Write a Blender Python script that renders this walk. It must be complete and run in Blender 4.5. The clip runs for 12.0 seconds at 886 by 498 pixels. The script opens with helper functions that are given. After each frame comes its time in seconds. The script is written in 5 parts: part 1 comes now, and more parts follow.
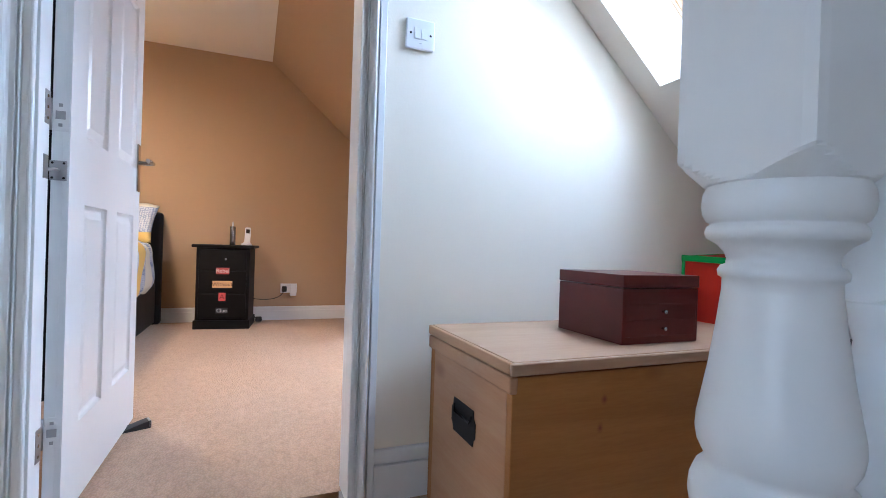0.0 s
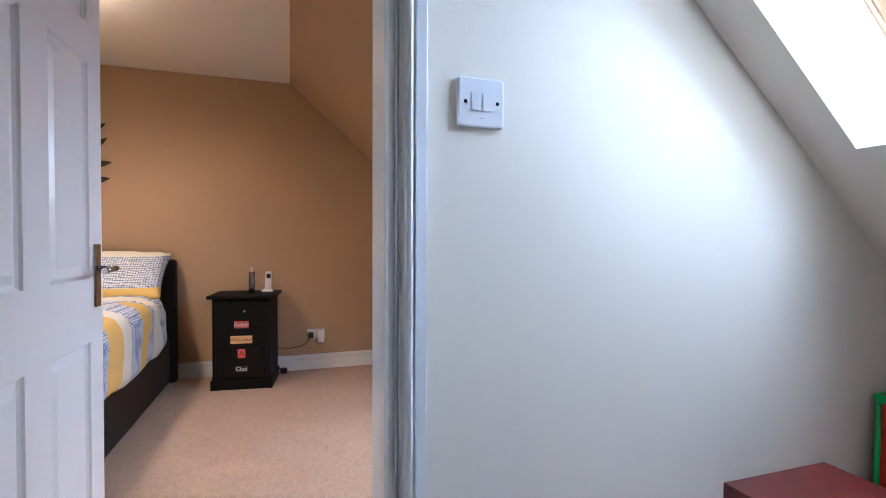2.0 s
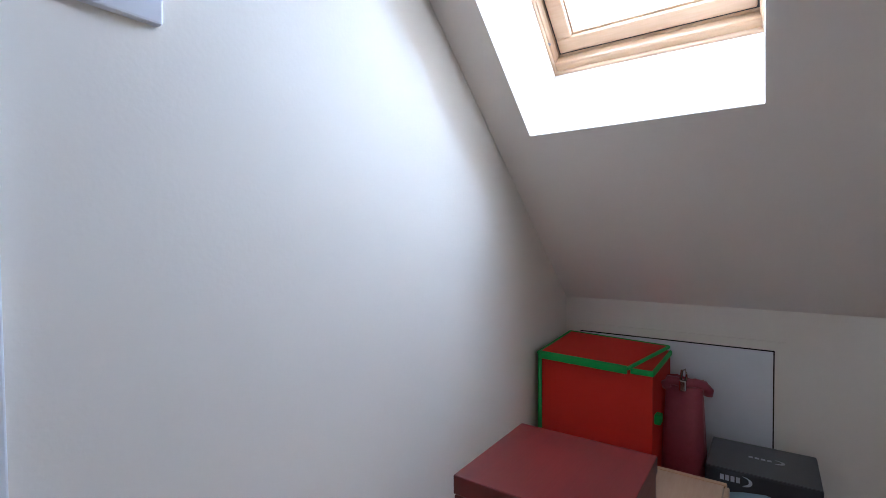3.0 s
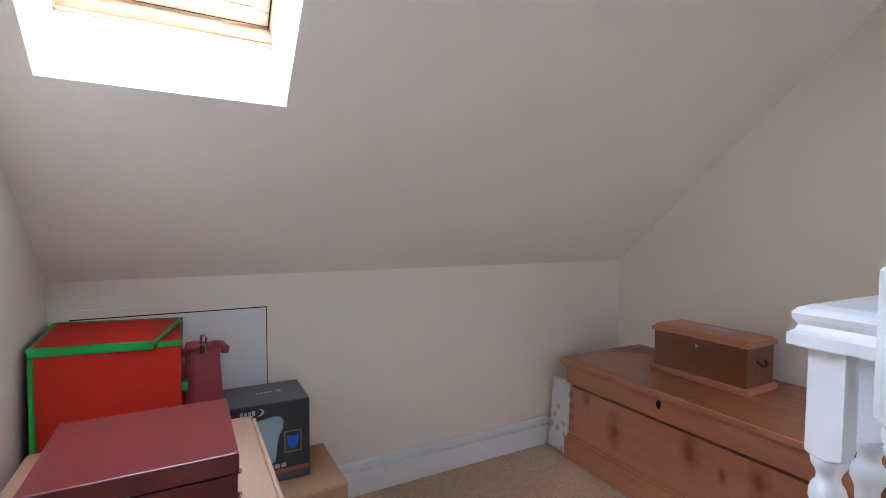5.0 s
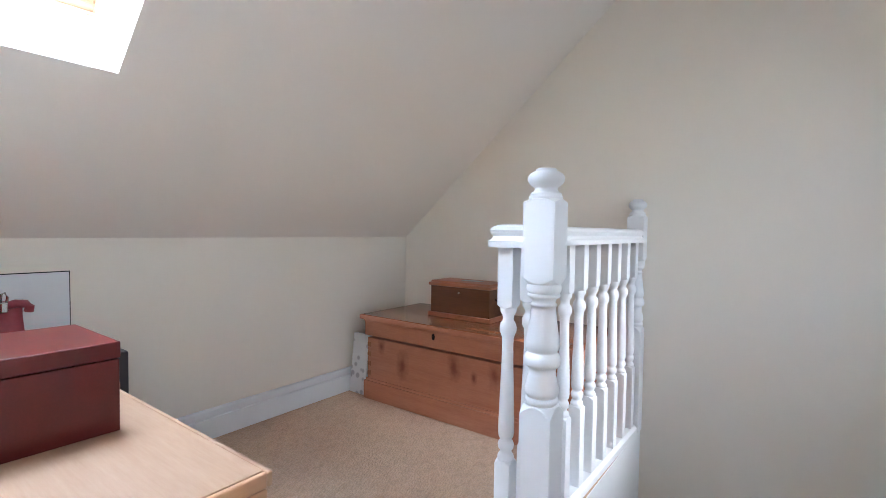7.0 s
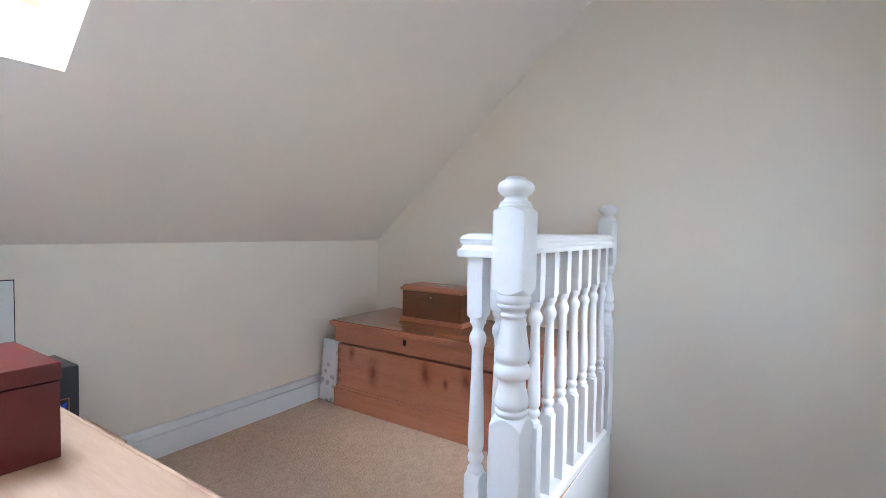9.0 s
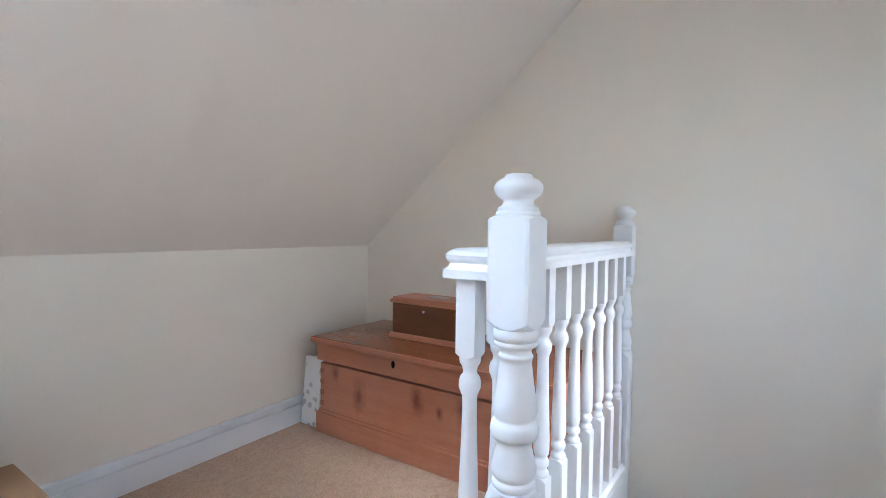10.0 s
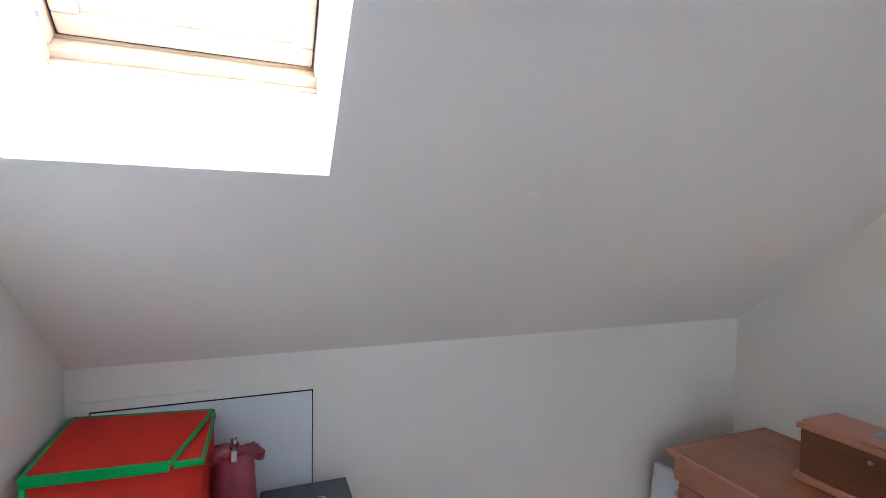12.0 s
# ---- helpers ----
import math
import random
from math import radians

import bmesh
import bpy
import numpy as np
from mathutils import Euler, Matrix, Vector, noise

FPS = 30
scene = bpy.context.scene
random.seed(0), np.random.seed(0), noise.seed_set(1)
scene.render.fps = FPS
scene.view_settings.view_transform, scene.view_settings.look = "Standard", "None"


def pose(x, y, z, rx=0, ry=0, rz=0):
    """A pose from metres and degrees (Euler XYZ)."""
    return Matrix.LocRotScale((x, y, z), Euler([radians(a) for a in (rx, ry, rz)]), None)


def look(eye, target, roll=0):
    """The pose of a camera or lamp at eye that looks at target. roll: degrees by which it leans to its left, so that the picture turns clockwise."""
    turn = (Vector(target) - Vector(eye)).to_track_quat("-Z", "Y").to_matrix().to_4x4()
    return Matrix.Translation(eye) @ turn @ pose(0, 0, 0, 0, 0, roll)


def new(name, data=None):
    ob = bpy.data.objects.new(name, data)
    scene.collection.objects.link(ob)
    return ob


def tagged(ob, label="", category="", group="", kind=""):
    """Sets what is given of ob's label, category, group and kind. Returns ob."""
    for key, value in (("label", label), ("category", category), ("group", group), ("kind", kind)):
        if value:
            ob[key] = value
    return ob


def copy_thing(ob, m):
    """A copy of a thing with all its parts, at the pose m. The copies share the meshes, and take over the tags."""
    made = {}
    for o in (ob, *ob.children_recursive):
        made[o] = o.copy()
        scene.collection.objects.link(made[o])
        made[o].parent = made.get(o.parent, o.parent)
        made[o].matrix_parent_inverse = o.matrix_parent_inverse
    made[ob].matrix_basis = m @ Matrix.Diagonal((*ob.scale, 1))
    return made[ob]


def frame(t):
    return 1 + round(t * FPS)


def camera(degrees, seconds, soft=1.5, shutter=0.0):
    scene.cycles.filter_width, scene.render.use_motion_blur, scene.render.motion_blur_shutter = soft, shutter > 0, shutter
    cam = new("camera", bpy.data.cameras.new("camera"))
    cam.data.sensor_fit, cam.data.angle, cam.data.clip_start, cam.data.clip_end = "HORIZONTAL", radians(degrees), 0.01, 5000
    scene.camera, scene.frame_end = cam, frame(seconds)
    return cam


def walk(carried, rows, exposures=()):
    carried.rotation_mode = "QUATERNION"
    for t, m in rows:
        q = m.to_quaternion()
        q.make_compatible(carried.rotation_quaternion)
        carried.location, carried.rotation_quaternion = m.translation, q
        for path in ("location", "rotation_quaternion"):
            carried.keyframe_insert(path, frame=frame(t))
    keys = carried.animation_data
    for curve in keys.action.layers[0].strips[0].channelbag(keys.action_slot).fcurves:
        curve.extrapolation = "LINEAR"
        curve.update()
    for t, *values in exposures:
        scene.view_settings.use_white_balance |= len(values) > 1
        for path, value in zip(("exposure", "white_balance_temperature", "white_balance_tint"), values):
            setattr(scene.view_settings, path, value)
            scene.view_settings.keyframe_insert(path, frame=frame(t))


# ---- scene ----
cam = camera(87.0, 12.0, 0.65)
PATH = [
    (0, (-0.4255, -1.285, 0.7205), (0.3235, 0.5695, 0.7135), 1.85),
    (0.5, (-0.425, -1.066, 0.858), (0.096, 0.865, 0.83), 1.7),
    (1, (-0.389, -0.926, 0.969), (-0.026, 1.04, 0.941), 1.4),
    (1.5, (-0.329, -0.842, 1.071), (0.002, 1.13, 1.039), 0.7),
    (2, (-0.318, -0.768, 1.09), (0.303, 1.133, 1.051), 0.2),
    (2.5, (-0.307, -0.654, 1.086), (0.84, 0.984, 1.027), 0.1),
    (3, (-0.212, -0.565, 1.05), (1.425, 0.582, 0.996), -0.5),
    (3.5, (-0.152, -0.506, 1.052), (1.768, 0.049, 0.967), -0.2),
    (5.5, (-0.436, -0.26, 0.97), (1.113, -1.522, 0.884), 0.4),
    (6, (-0.524, -0.157, 0.935), (0.848, -1.61, 0.85), 0.7),
    (6.5, (-0.585, -0.094, 0.905), (0.674, -1.646, 0.825), 0.9),
    (7, (-0.606, -0.064, 0.885), (0.578, -1.674, 0.807), 0.8),
    (9, (-0.602, -0.096, 0.908), (0.494, -1.768, 0.83), 0.9),
    (9.5, (-0.573, -0.226, 0.91), (0.52, -1.899, 0.83), 0.8),
    (10, (-0.494, -0.34, 0.936), (0.617, -2.001, 0.854), 0.7),
    (10.5, (-0.441, -0.377, 0.937), (0.806, -1.939, 0.861), 0.8),
    (11, (-0.363, -0.429, 0.96), (1.064, -1.829, 0.889), 0.6),
    (11.5, (-0.237, -0.466, 1.027), (1.441, -1.552, 0.958), 0.3),
    (11.7, (-0.182, -0.466, 1.056), (1.593, -1.388, 1.02), 0.4),
    (12, (-0.037, -0.445, 1.19), (1.827, -1.166, 1.111), 0.8),
]
walk(cam, [(t, look(eye, target, roll)) for t, eye, target, roll in PATH],
     [(0.0, 0.66, 5030, 8), (0.5, 0.45, 4890, 9), (1.0, 0.31, 4900, 8), (1.5, 0.24, 4950, 9), (2.5, 0.10, 5170, 13), (3.5, -0.08, 5330, 15), (5.5, 1.12, 5450, 14),
      (7.0, 1.24, 5330, 9), (9.5, 1.29, 5210, 8), (10.5, 1.24, 5160, 8), (11.5, 1.24, 5030, 9), (12.0, 1.02, 4940, 9)])

# ---- world and light ----
world = bpy.data.worlds.new("sky")
scene.world = world
world.use_nodes = True
wn, wl = world.node_tree.nodes, world.node_tree.links
sky = wn.new("ShaderNodeTexSky")
sky.sky_type, sky.sun_disc = "NISHITA", False
sky.sun_elevation, sky.sun_rotation = radians(35), radians(270)
wl.new(sky.outputs[0], wn["Background"].inputs[0])
wn["Background"].inputs[1].default_value = 0.15
sun = new("sun", bpy.data.lights.new("sun", "SUN"))
sun.data.energy, sun.data.angle, sun.data.color = 1.0, radians(15), (1, 0.95, 0.88)
sun.matrix_world = look((-8, 0.5, 5.6), (0, 0, 0))

# roof plane: foot of the slope at x = KX, z = KZ, rising to the west
KX, KZ, SL = 1.322, 0.843, 0.885
NL = math.hypot(1, SL)
CEIL = 2.37
SOUTH, WEST = -2.291, -1.10


def slope_frame(ox, oz):
    """Columns: along y, up the slope, outwards."""
    m = Matrix(((0, -1 / NL, SL / NL, ox), (1, 0, 0, 0), (0, SL / NL, 1 / NL, oz), (0, 0, 0, 1)))
    return m


ROOF = slope_frame(KX, KZ)
BROOF = slope_frame(KX + 0.085, KZ)
HOLE = (-0.556, -0.096, 0.668, 1.32)      # landing skylight: y0, y1, v0, v1
BHOLE = (0.90, 1.60, 0.40, 1.15)        # bedroom skylight


def window_light(name, m, hole, watts, color, spread, height):
    y0, y1, v0, v1 = hole
    lamp = new(name, bpy.data.lights.new(name, "AREA"))
    lamp.data.shape, lamp.data.size, lamp.data.size_y = "RECTANGLE", y1 - y0 + 0.02, v1 - v0 + 0.3
    lamp.data.energy, lamp.data.color, lamp.data.spread = watts, color, radians(spread)
    lamp.matrix_world = m @ Matrix.Translation(((y0 + y1) / 2, (v0 + v1) / 2, height))
    return lamp


window_light("skylight_daylight", ROOF, (-0.53, 0.68, HOLE[2], HOLE[3]), 65, (0.77, 0.88, 1.0), 180, 0.46)
window_light("bedroom_daylight", BROOF, BHOLE, 38, (0.95, 0.97, 1.0), 160, 0.42)

# fill lamp, added outside an invented opening in the unseen west wall
side = new("west_fill", bpy.data.lights.new("west_fill", "AREA"))
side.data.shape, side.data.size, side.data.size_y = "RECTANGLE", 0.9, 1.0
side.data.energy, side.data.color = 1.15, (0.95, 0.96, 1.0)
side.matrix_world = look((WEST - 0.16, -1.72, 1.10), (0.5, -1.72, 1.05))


# ---- materials ----
def mat(name, color, rough=0.6, metal=0.0, grain=None, vary=0.06, bump=0.0, bscale=200.0, coat=0.0, spec=0.5, obj=True):
    """Plain procedural material: base colour with variation at two scales and a fine relief."""
    m = bpy.data.materials.new(name)
    m.use_nodes = True
    n, l = m.node_tree.nodes, m.node_tree.links
    b = n["Principled BSDF"]
    b.inputs["Roughness"].default_value = rough
    b.inputs["Metallic"].default_value = metal
    b.inputs["Coat Weight"].default_value = coat
    b.inputs["Specular IOR Level"].default_value = spec
    tc = n.new("ShaderNodeTexCoord")
    big = n.new("ShaderNodeTexNoise")
    big.inputs["Scale"].default_value = 2.3
    big.inputs["Detail"].default_value = 4
    l.new(tc.outputs["Object"], big.inputs["Vector"])
    fine = n.new("ShaderNodeTexNoise")
    fine.inputs["Scale"].default_value = bscale
    fine.inputs["Detail"].default_value = 3
    l.new(tc.outputs["Object"], fine.inputs["Vector"])
    mix = n.new("ShaderNodeMix")
    mix.data_type = "RGBA"
    lo = [max(0, c * (1 - vary)) for c in color]
    hi = [min(1, c * (1 + vary)) for c in color]
    mix.inputs["A"].default_value, mix.inputs["B"].default_value = (*lo, 1), (*hi, 1)
    add = n.new("ShaderNodeMath")
    add.operation = "MULTIPLY_ADD"
    add.inputs[1].default_value = 0.5
    half = n.new("ShaderNodeMath")
    half.operation = "MULTIPLY"
    half.inputs[1].default_value = 0.5
    l.new(fine.outputs["Fac"], half.inputs[0])
    l.new(big.outputs["Fac"], add.inputs[0])
    l.new(half.outputs[0], add.inputs[2])
    l.new(add.outputs[0], mix.inputs["Factor"])
    l.new(mix.outputs["Result"], b.inputs["Base Color"])
    if bump:
        bp = n.new("ShaderNodeBump")
        bp.inputs["Strength"].default_value = bump
        bp.inputs["Distance"].default_value = 0.002
        l.new(fine.outputs["Fac"], bp.inputs["Height"])
        l.new(bp.outputs[0], b.inputs["Normal"])
    return m


def wood(name, light, dark, rough, axis, scale=1.0, coat=0.0, knots=0.5, spec=0.5, ksize=0.17):
    """Wood with grain along one axis ('x', 'y' or 'z'), broad bands, fine fibres and knots."""
    m = bpy.data.materials.new(name)
    m.use_nodes = True
    n, l = m.node_tree.nodes, m.node_tree.links
    b = n["Principled BSDF"]
    b.inputs["Roughness"].default_value = rough
    b.inputs["Coat Weight"].default_value = coat
    b.inputs["Coat Roughness"].default_value = 0.25
    b.inputs["Specular IOR Level"].default_value = spec
    tc = n.new("ShaderNodeTexCoord")
    mp = n.new("ShaderNodeMapping")
    s = [9.0 * scale] * 3
    s["xyz".index(axis)] = 0.9 * scale
    mp.inputs["Scale"].default_value = s
    l.new(tc.outputs["Object"], mp.inputs["Vector"])
    band = n.new("ShaderNodeTexNoise")
    band.inputs["Scale"].default_value, band.inputs["Detail"].default_value = 2.2, 5
    band.inputs["Distortion"].default_value = 0.6
    l.new(mp.outputs[0], band.inputs["Vector"])
    fibre = n.new("ShaderNodeTexNoise")
    fibre.inputs["Scale"].default_value, fibre.inputs["Detail"].default_value = 26, 3
    l.new(mp.outputs[0], fibre.inputs["Vector"])
    ramp = n.new("ShaderNodeValToRGB")
    ramp.color_ramp.elements[0].position, ramp.color_ramp.elements[1].position = 0.32, 0.66
    ramp.color_ramp.elements[0].color, ramp.color_ramp.elements[1].color = (*dark, 1), (*light, 1)
    mm = n.new("ShaderNodeMix")
    mm.inputs["Factor"].default_value = 0.35
    l.new(band.outputs["Fac"], mm.inputs["A"])
    l.new(fibre.outputs["Fac"], mm.inputs["B"])
    l.new(mm.outputs["Result"], ramp.inputs["Fac"])
    kn = n.new("ShaderNodeTexVoronoi")
    kn.inputs["Scale"].default_value = 1.0
    mp2 = n.new("ShaderNodeMapping")
    s2 = [6.0 * scale] * 3 if ksize < 0.2 else [9.0, 7.0, 3.2]
    s2["xyz".index(axis)] = 3.6 * scale
    mp2.inputs["Scale"].default_value = s2
    l.new(tc.outputs["Object"], mp2.inputs["Vector"])
    l.new(mp2.outputs[0], kn.inputs["Vector"])
    kr = n.new("ShaderNodeMapRange")
    kr.inputs["From Min"].default_value, kr.inputs["From Max"].default_value = 0.05, ksize
    kr.inputs["To Min"].default_value, kr.inputs["To Max"].default_value = knots, 0.0
    l.new(kn.outputs["Distance"], kr.inputs["Value"])
    km = n.new("ShaderNodeMix")
    km.data_type = "RGBA"
    km.inputs["B"].default_value = (dark[0] * 0.5, dark[1] * 0.33, dark[2] * 0.33, 1)
    l.new(kr.outputs[0], km.inputs["Factor"])
    l.new(ramp.outputs[0], km.inputs["A"])
    l.new(km.outputs["Result"], b.inputs["Base Color"])
    bp = n.new("ShaderNodeBump")
    bp.inputs["Strength"].default_value, bp.inputs["Distance"].default_value = 0.15, 0.001
    l.new(fibre.outputs["Fac"], bp.inputs["Height"])
    l.new(bp.outputs[0], b.inputs["Normal"])
    return m


def glass_mat():
    m = bpy.data.materials.new("clear_glass")
    m.use_nodes = True
    b = m.node_tree.nodes["Principled BSDF"]
    b.inputs["Transmission Weight"].default_value = 1
    b.inputs["Roughness"].default_value = 0.02
    b.inputs["IOR"].default_value = 1.1
    return m


MAGNOLIA = mat("magnolia_paint", (0.85, 0.79, 0.685), 0.75, vary=0.02, bump=0.12, bscale=160)
CEILING = mat("ceiling_paint", (0.85, 0.785, 0.70), 0.8, vary=0.02, bump=0.1, bscale=140)
TAN = mat("tan_paint", (0.46, 0.315, 0.19), 0.75, vary=0.03, bump=0.1, bscale=160)
BEDCEIL = mat("bedroom_ceiling_paint", (0.84, 0.78, 0.70), 0.8, vary=0.02)
GLOSS = mat("white_gloss_paint", (0.785, 0.79, 0.79), 0.32, vary=0.02, bscale=60, coat=0.15)


def carpet_mat():
    """Twist-pile carpet: tufts with dark gaps between, in rows, over broad shading of the pile."""
    m = mat("beige_carpet", (0.495, 0.335, 0.225), 0.95, vary=0.14, spec=0.1)
    n, l = m.node_tree.nodes, m.node_tree.links
    b = n["Principled BSDF"]
    b.inputs["Sheen Weight"].default_value = 0.15
    tc = n.new("ShaderNodeTexCoord")
    mp = n.new("ShaderNodeMapping")
    mp.inputs["Scale"].default_value = (1.0, 0.55, 1.0)
    l.new(tc.outputs["Object"], mp.inputs["Vector"])
    tuft = n.new("ShaderNodeTexVoronoi")
    tuft.inputs["Scale"].default_value = 170
    l.new(mp.outputs[0], tuft.inputs["Vector"])
    gap = n.new("ShaderNodeMapRange")
    gap.inputs["From Min"].default_value, gap.inputs["From Max"].default_value = 0.35, 0.85
    gap.inputs["To Min"].default_value, gap.inputs["To Max"].default_value = 0.0, 0.32
    l.new(tuft.outputs["Distance"], gap.inputs["Value"])
    patch = n.new("ShaderNodeTexNoise")
    patch.inputs["Scale"].default_value, patch.inputs["Detail"].default_value = 38, 4
    l.new(mp.outputs[0], patch.inputs["Vector"])
    pr = n.new("ShaderNodeMapRange")
    pr.inputs["From Min"].default_value, pr.inputs["From Max"].default_value = 0.42, 0.68
    pr.inputs["To Min"].default_value, pr.inputs["To Max"].default_value = 0.0, 0.20
    l.new(patch.outputs["Fac"], pr.inputs["Value"])
    old = b.inputs["Base Color"].links[0].from_socket
    for fac in (gap, pr):
        mx = n.new("ShaderNodeMix")
        mx.data_type = "RGBA"
        mx.inputs["B"].default_value = (0.215, 0.145, 0.098, 1)
        l.new(fac.outputs[0], mx.inputs["Factor"])
        l.new(old, mx.inputs["A"])
        old = mx.outputs["Result"]
    l.new(old, b.inputs["Base Color"])
    bp = n.new("ShaderNodeBump")
    bp.invert = True
    bp.inputs["Strength"].default_value, bp.inputs["Distance"].default_value = 0.8, 0.004
    l.new(tuft.outputs["Distance"], bp.inputs["Height"])
    l.new(bp.outputs[0], b.inputs["Normal"])
    return m


CARPET = carpet_mat()
# Same pine: shade put into the front's colour, skylight into lid and ends.
PINE_SHADED = wood("raw_pine_shaded", (0.42, 0.185, 0.045), (0.33, 0.13, 0.028), 0.5, "x", knots=0.5)
PINE_LIT = wood("pine_lit_top", (0.45, 0.29, 0.180), (0.385, 0.225, 0.128), 0.42, "x", coat=0.15, knots=0.35)
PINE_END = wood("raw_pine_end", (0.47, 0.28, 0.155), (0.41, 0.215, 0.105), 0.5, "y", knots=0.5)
WAXED = wood("waxed_pine", (0.52, 0.225, 0.125), (0.42, 0.158, 0.084), 0.42, "x", coat=0.2, knots=0.2, ksize=0.24)


def feathered_knots(m, spots):
    """Red-brown knots with a soft upright feather at given places (x, z, half width, half height)."""
    n, l = m.node_tree.nodes, m.node_tree.links
    b = n["Principled BSDF"]
    pos = n.new("ShaderNodeNewGeometry").outputs["Position"]
    wob = n.new("ShaderNodeTexNoise")
    wob.inputs["Scale"].default_value, wob.inputs["Detail"].default_value = 22, 3
    l.new(pos, wob.inputs["Vector"])
    last = b.inputs["Base Color"].links[0].from_socket
    for x, z, hw, hh in spots:
        for k, amount in ((1.3, 0.75), (0.6, 0.8)):
            mp = n.new("ShaderNodeMapping")
            mp.vector_type = "TEXTURE"
            mp.inputs["Location"].default_value = (x, 0, z)
            mp.inputs["Scale"].default_value = (hw * k, 1e4, hh * k)
            l.new(pos, mp.inputs["Vector"])
            ln = n.new("ShaderNodeVectorMath")
            ln.operation = "LENGTH"
            l.new(mp.outputs[0], ln.inputs[0])
            ad = n.new("ShaderNodeMath")
            ad.operation = "MULTIPLY_ADD"
            ad.inputs[1].default_value = 1.3
            l.new(wob.outputs["Fac"], ad.inputs[0])
            l.new(ln.outputs["Value"], ad.inputs[2])
            rg = n.new("ShaderNodeMapRange")
            rg.inputs["From Min"].default_value, rg.inputs["From Max"].default_value = 0.75, 1.75
            rg.inputs["To Min"].default_value, rg.inputs["To Max"].default_value = amount, 0.0
            l.new(ad.outputs[0], rg.inputs["Value"])
            mx = n.new("ShaderNodeMix")
            mx.data_type = "RGBA"
            mx.inputs["B"].default_value = (0.20, 0.048, 0.026, 1)
            l.new(rg.outputs[0], mx.inputs["Factor"])
            l.new(last, mx.inputs["A"])
            last = mx.outputs["Result"]
    l.new(last, b.inputs["Base Color"])


feathered_knots(PINE_SHADED, ((0.285, 0.404, 0.007, 0.009), (0.275, 0.343, 0.008, 0.010), (0.62, 0.25, 0.009, 0.009)))
feathered_knots(WAXED, ((1.055, 0.285, 0.022, 0.035), (0.91, 0.215, 0.030, 0.065), (0.60, 0.262, 0.030, 0.060), (0.385, 0.262, 0.028, 0.058), (0.49, 0.235, 0.014, 0.030), (0.17, 0.20, 0.03, 0.05)))
WAXED_TOP = wood("polished_pine_top", (0.37, 0.140, 0.060), (0.28, 0.092, 0.038), 0.24, "x", coat=0.35, knots=0.3)
WAXED_END = wood("waxed_pine_end", (0.44, 0.18, 0.07), (0.30, 0.10, 0.04), 0.4, "y", coat=0.25, knots=0.4)
OAK = wood("orange_oak", (0.20, 0.075, 0.028), (0.12, 0.042, 0.016), 0.35, "x", coat=0.3, knots=0.1)
MAHOGANY = wood("mahogany_lacquer", (0.108, 0.0080, 0.0062), (0.080, 0.0058, 0.0046), 0.30, "x", coat=0.0, knots=0.0, spec=0.42)
WINDOW_PINE = wood("lacquered_window_pine", (0.68, 0.48, 0.31), (0.60, 0.39, 0.22), 0.35, "y", coat=0.2, knots=0.1)
BLACKWOOD = mat("black_stained_wood", (0.006, 0.005, 0.005), 0.6, vary=0.3, bscale=60, spec=0.2)
STEEL = mat("polished_chrome", (0.5, 0.5, 0.5), 0.14, 1.0, vary=0.05)
DULL = mat("zinc_plate", (0.36, 0.36, 0.37), 0.33, 1.0, vary=0.12)
IRON = mat("black_iron", (0.015, 0.015, 0.016), 0.5, 0.6, vary=0.3)
PLASTIC = mat("white_plastic", (0.82, 0.83, 0.86), 0.3, vary=0.01)
BLACKP = mat("black_plastic", (0.012, 0.012, 0.013), 0.35, vary=0.1)
GLASS = glass_mat()
PALE_GREY = mat("light_grey_print", (0.42, 0.42, 0.45), 0.5, vary=0.05)
DARKLINE = mat("dark_gap", (0.02, 0.02, 0.02), 0.9)


# ---- mesh tools ----
def box(bm, x0, x1, y0, y1, z0, z1, bevel=0.0, m=None, seg=2):
    r = bmesh.ops.create_cube(bm, size=1, matrix=Matrix.Translation(((x0 + x1) / 2, (y0 + y1) / 2, (z0 + z1) / 2))
                              @ Matrix.Diagonal((abs(x1 - x0), abs(y1 - y0), abs(z1 - z0), 1)))
    vs = r["verts"]
    if bevel:
        es = list({e for v in vs for e in v.link_edges})
        out = bmesh.ops.bevel(bm, geom=es, offset=bevel, segments=seg, profile=0.5, affect="EDGES")
        vs = list({v for f in out["faces"] for v in f.verts} | {v for v in vs if v.is_valid})
    if m is not None:
        bmesh.ops.transform(bm, matrix=m, verts=vs)
    return vs


def prism(bm, pts, a0, a1, axis="y"):
    """A polygon extruded along an axis. pts are (x, z) for 'y', (y, z) for 'x', (x, y) for 'z'."""
    def at(p, a):
        return {"y": (p[0], a, p[1]), "x": (a, p[0], p[1]), "z": (p[0], p[1], a)}[axis]
    lo = [bm.verts.new(at(p, a0)) for p in pts]
    hi = [bm.verts.new(at(p, a1)) for p in pts]
    bm.faces.new(lo)
    bm.faces.new(hi[::-1])
    for i in range(len(pts)):
        j = (i + 1) % len(pts)
        bm.faces.new((lo[j], lo[i], hi[i], hi[j]))
    bmesh.ops.recalc_face_normals(bm, faces=bm.faces)
    return lo + hi


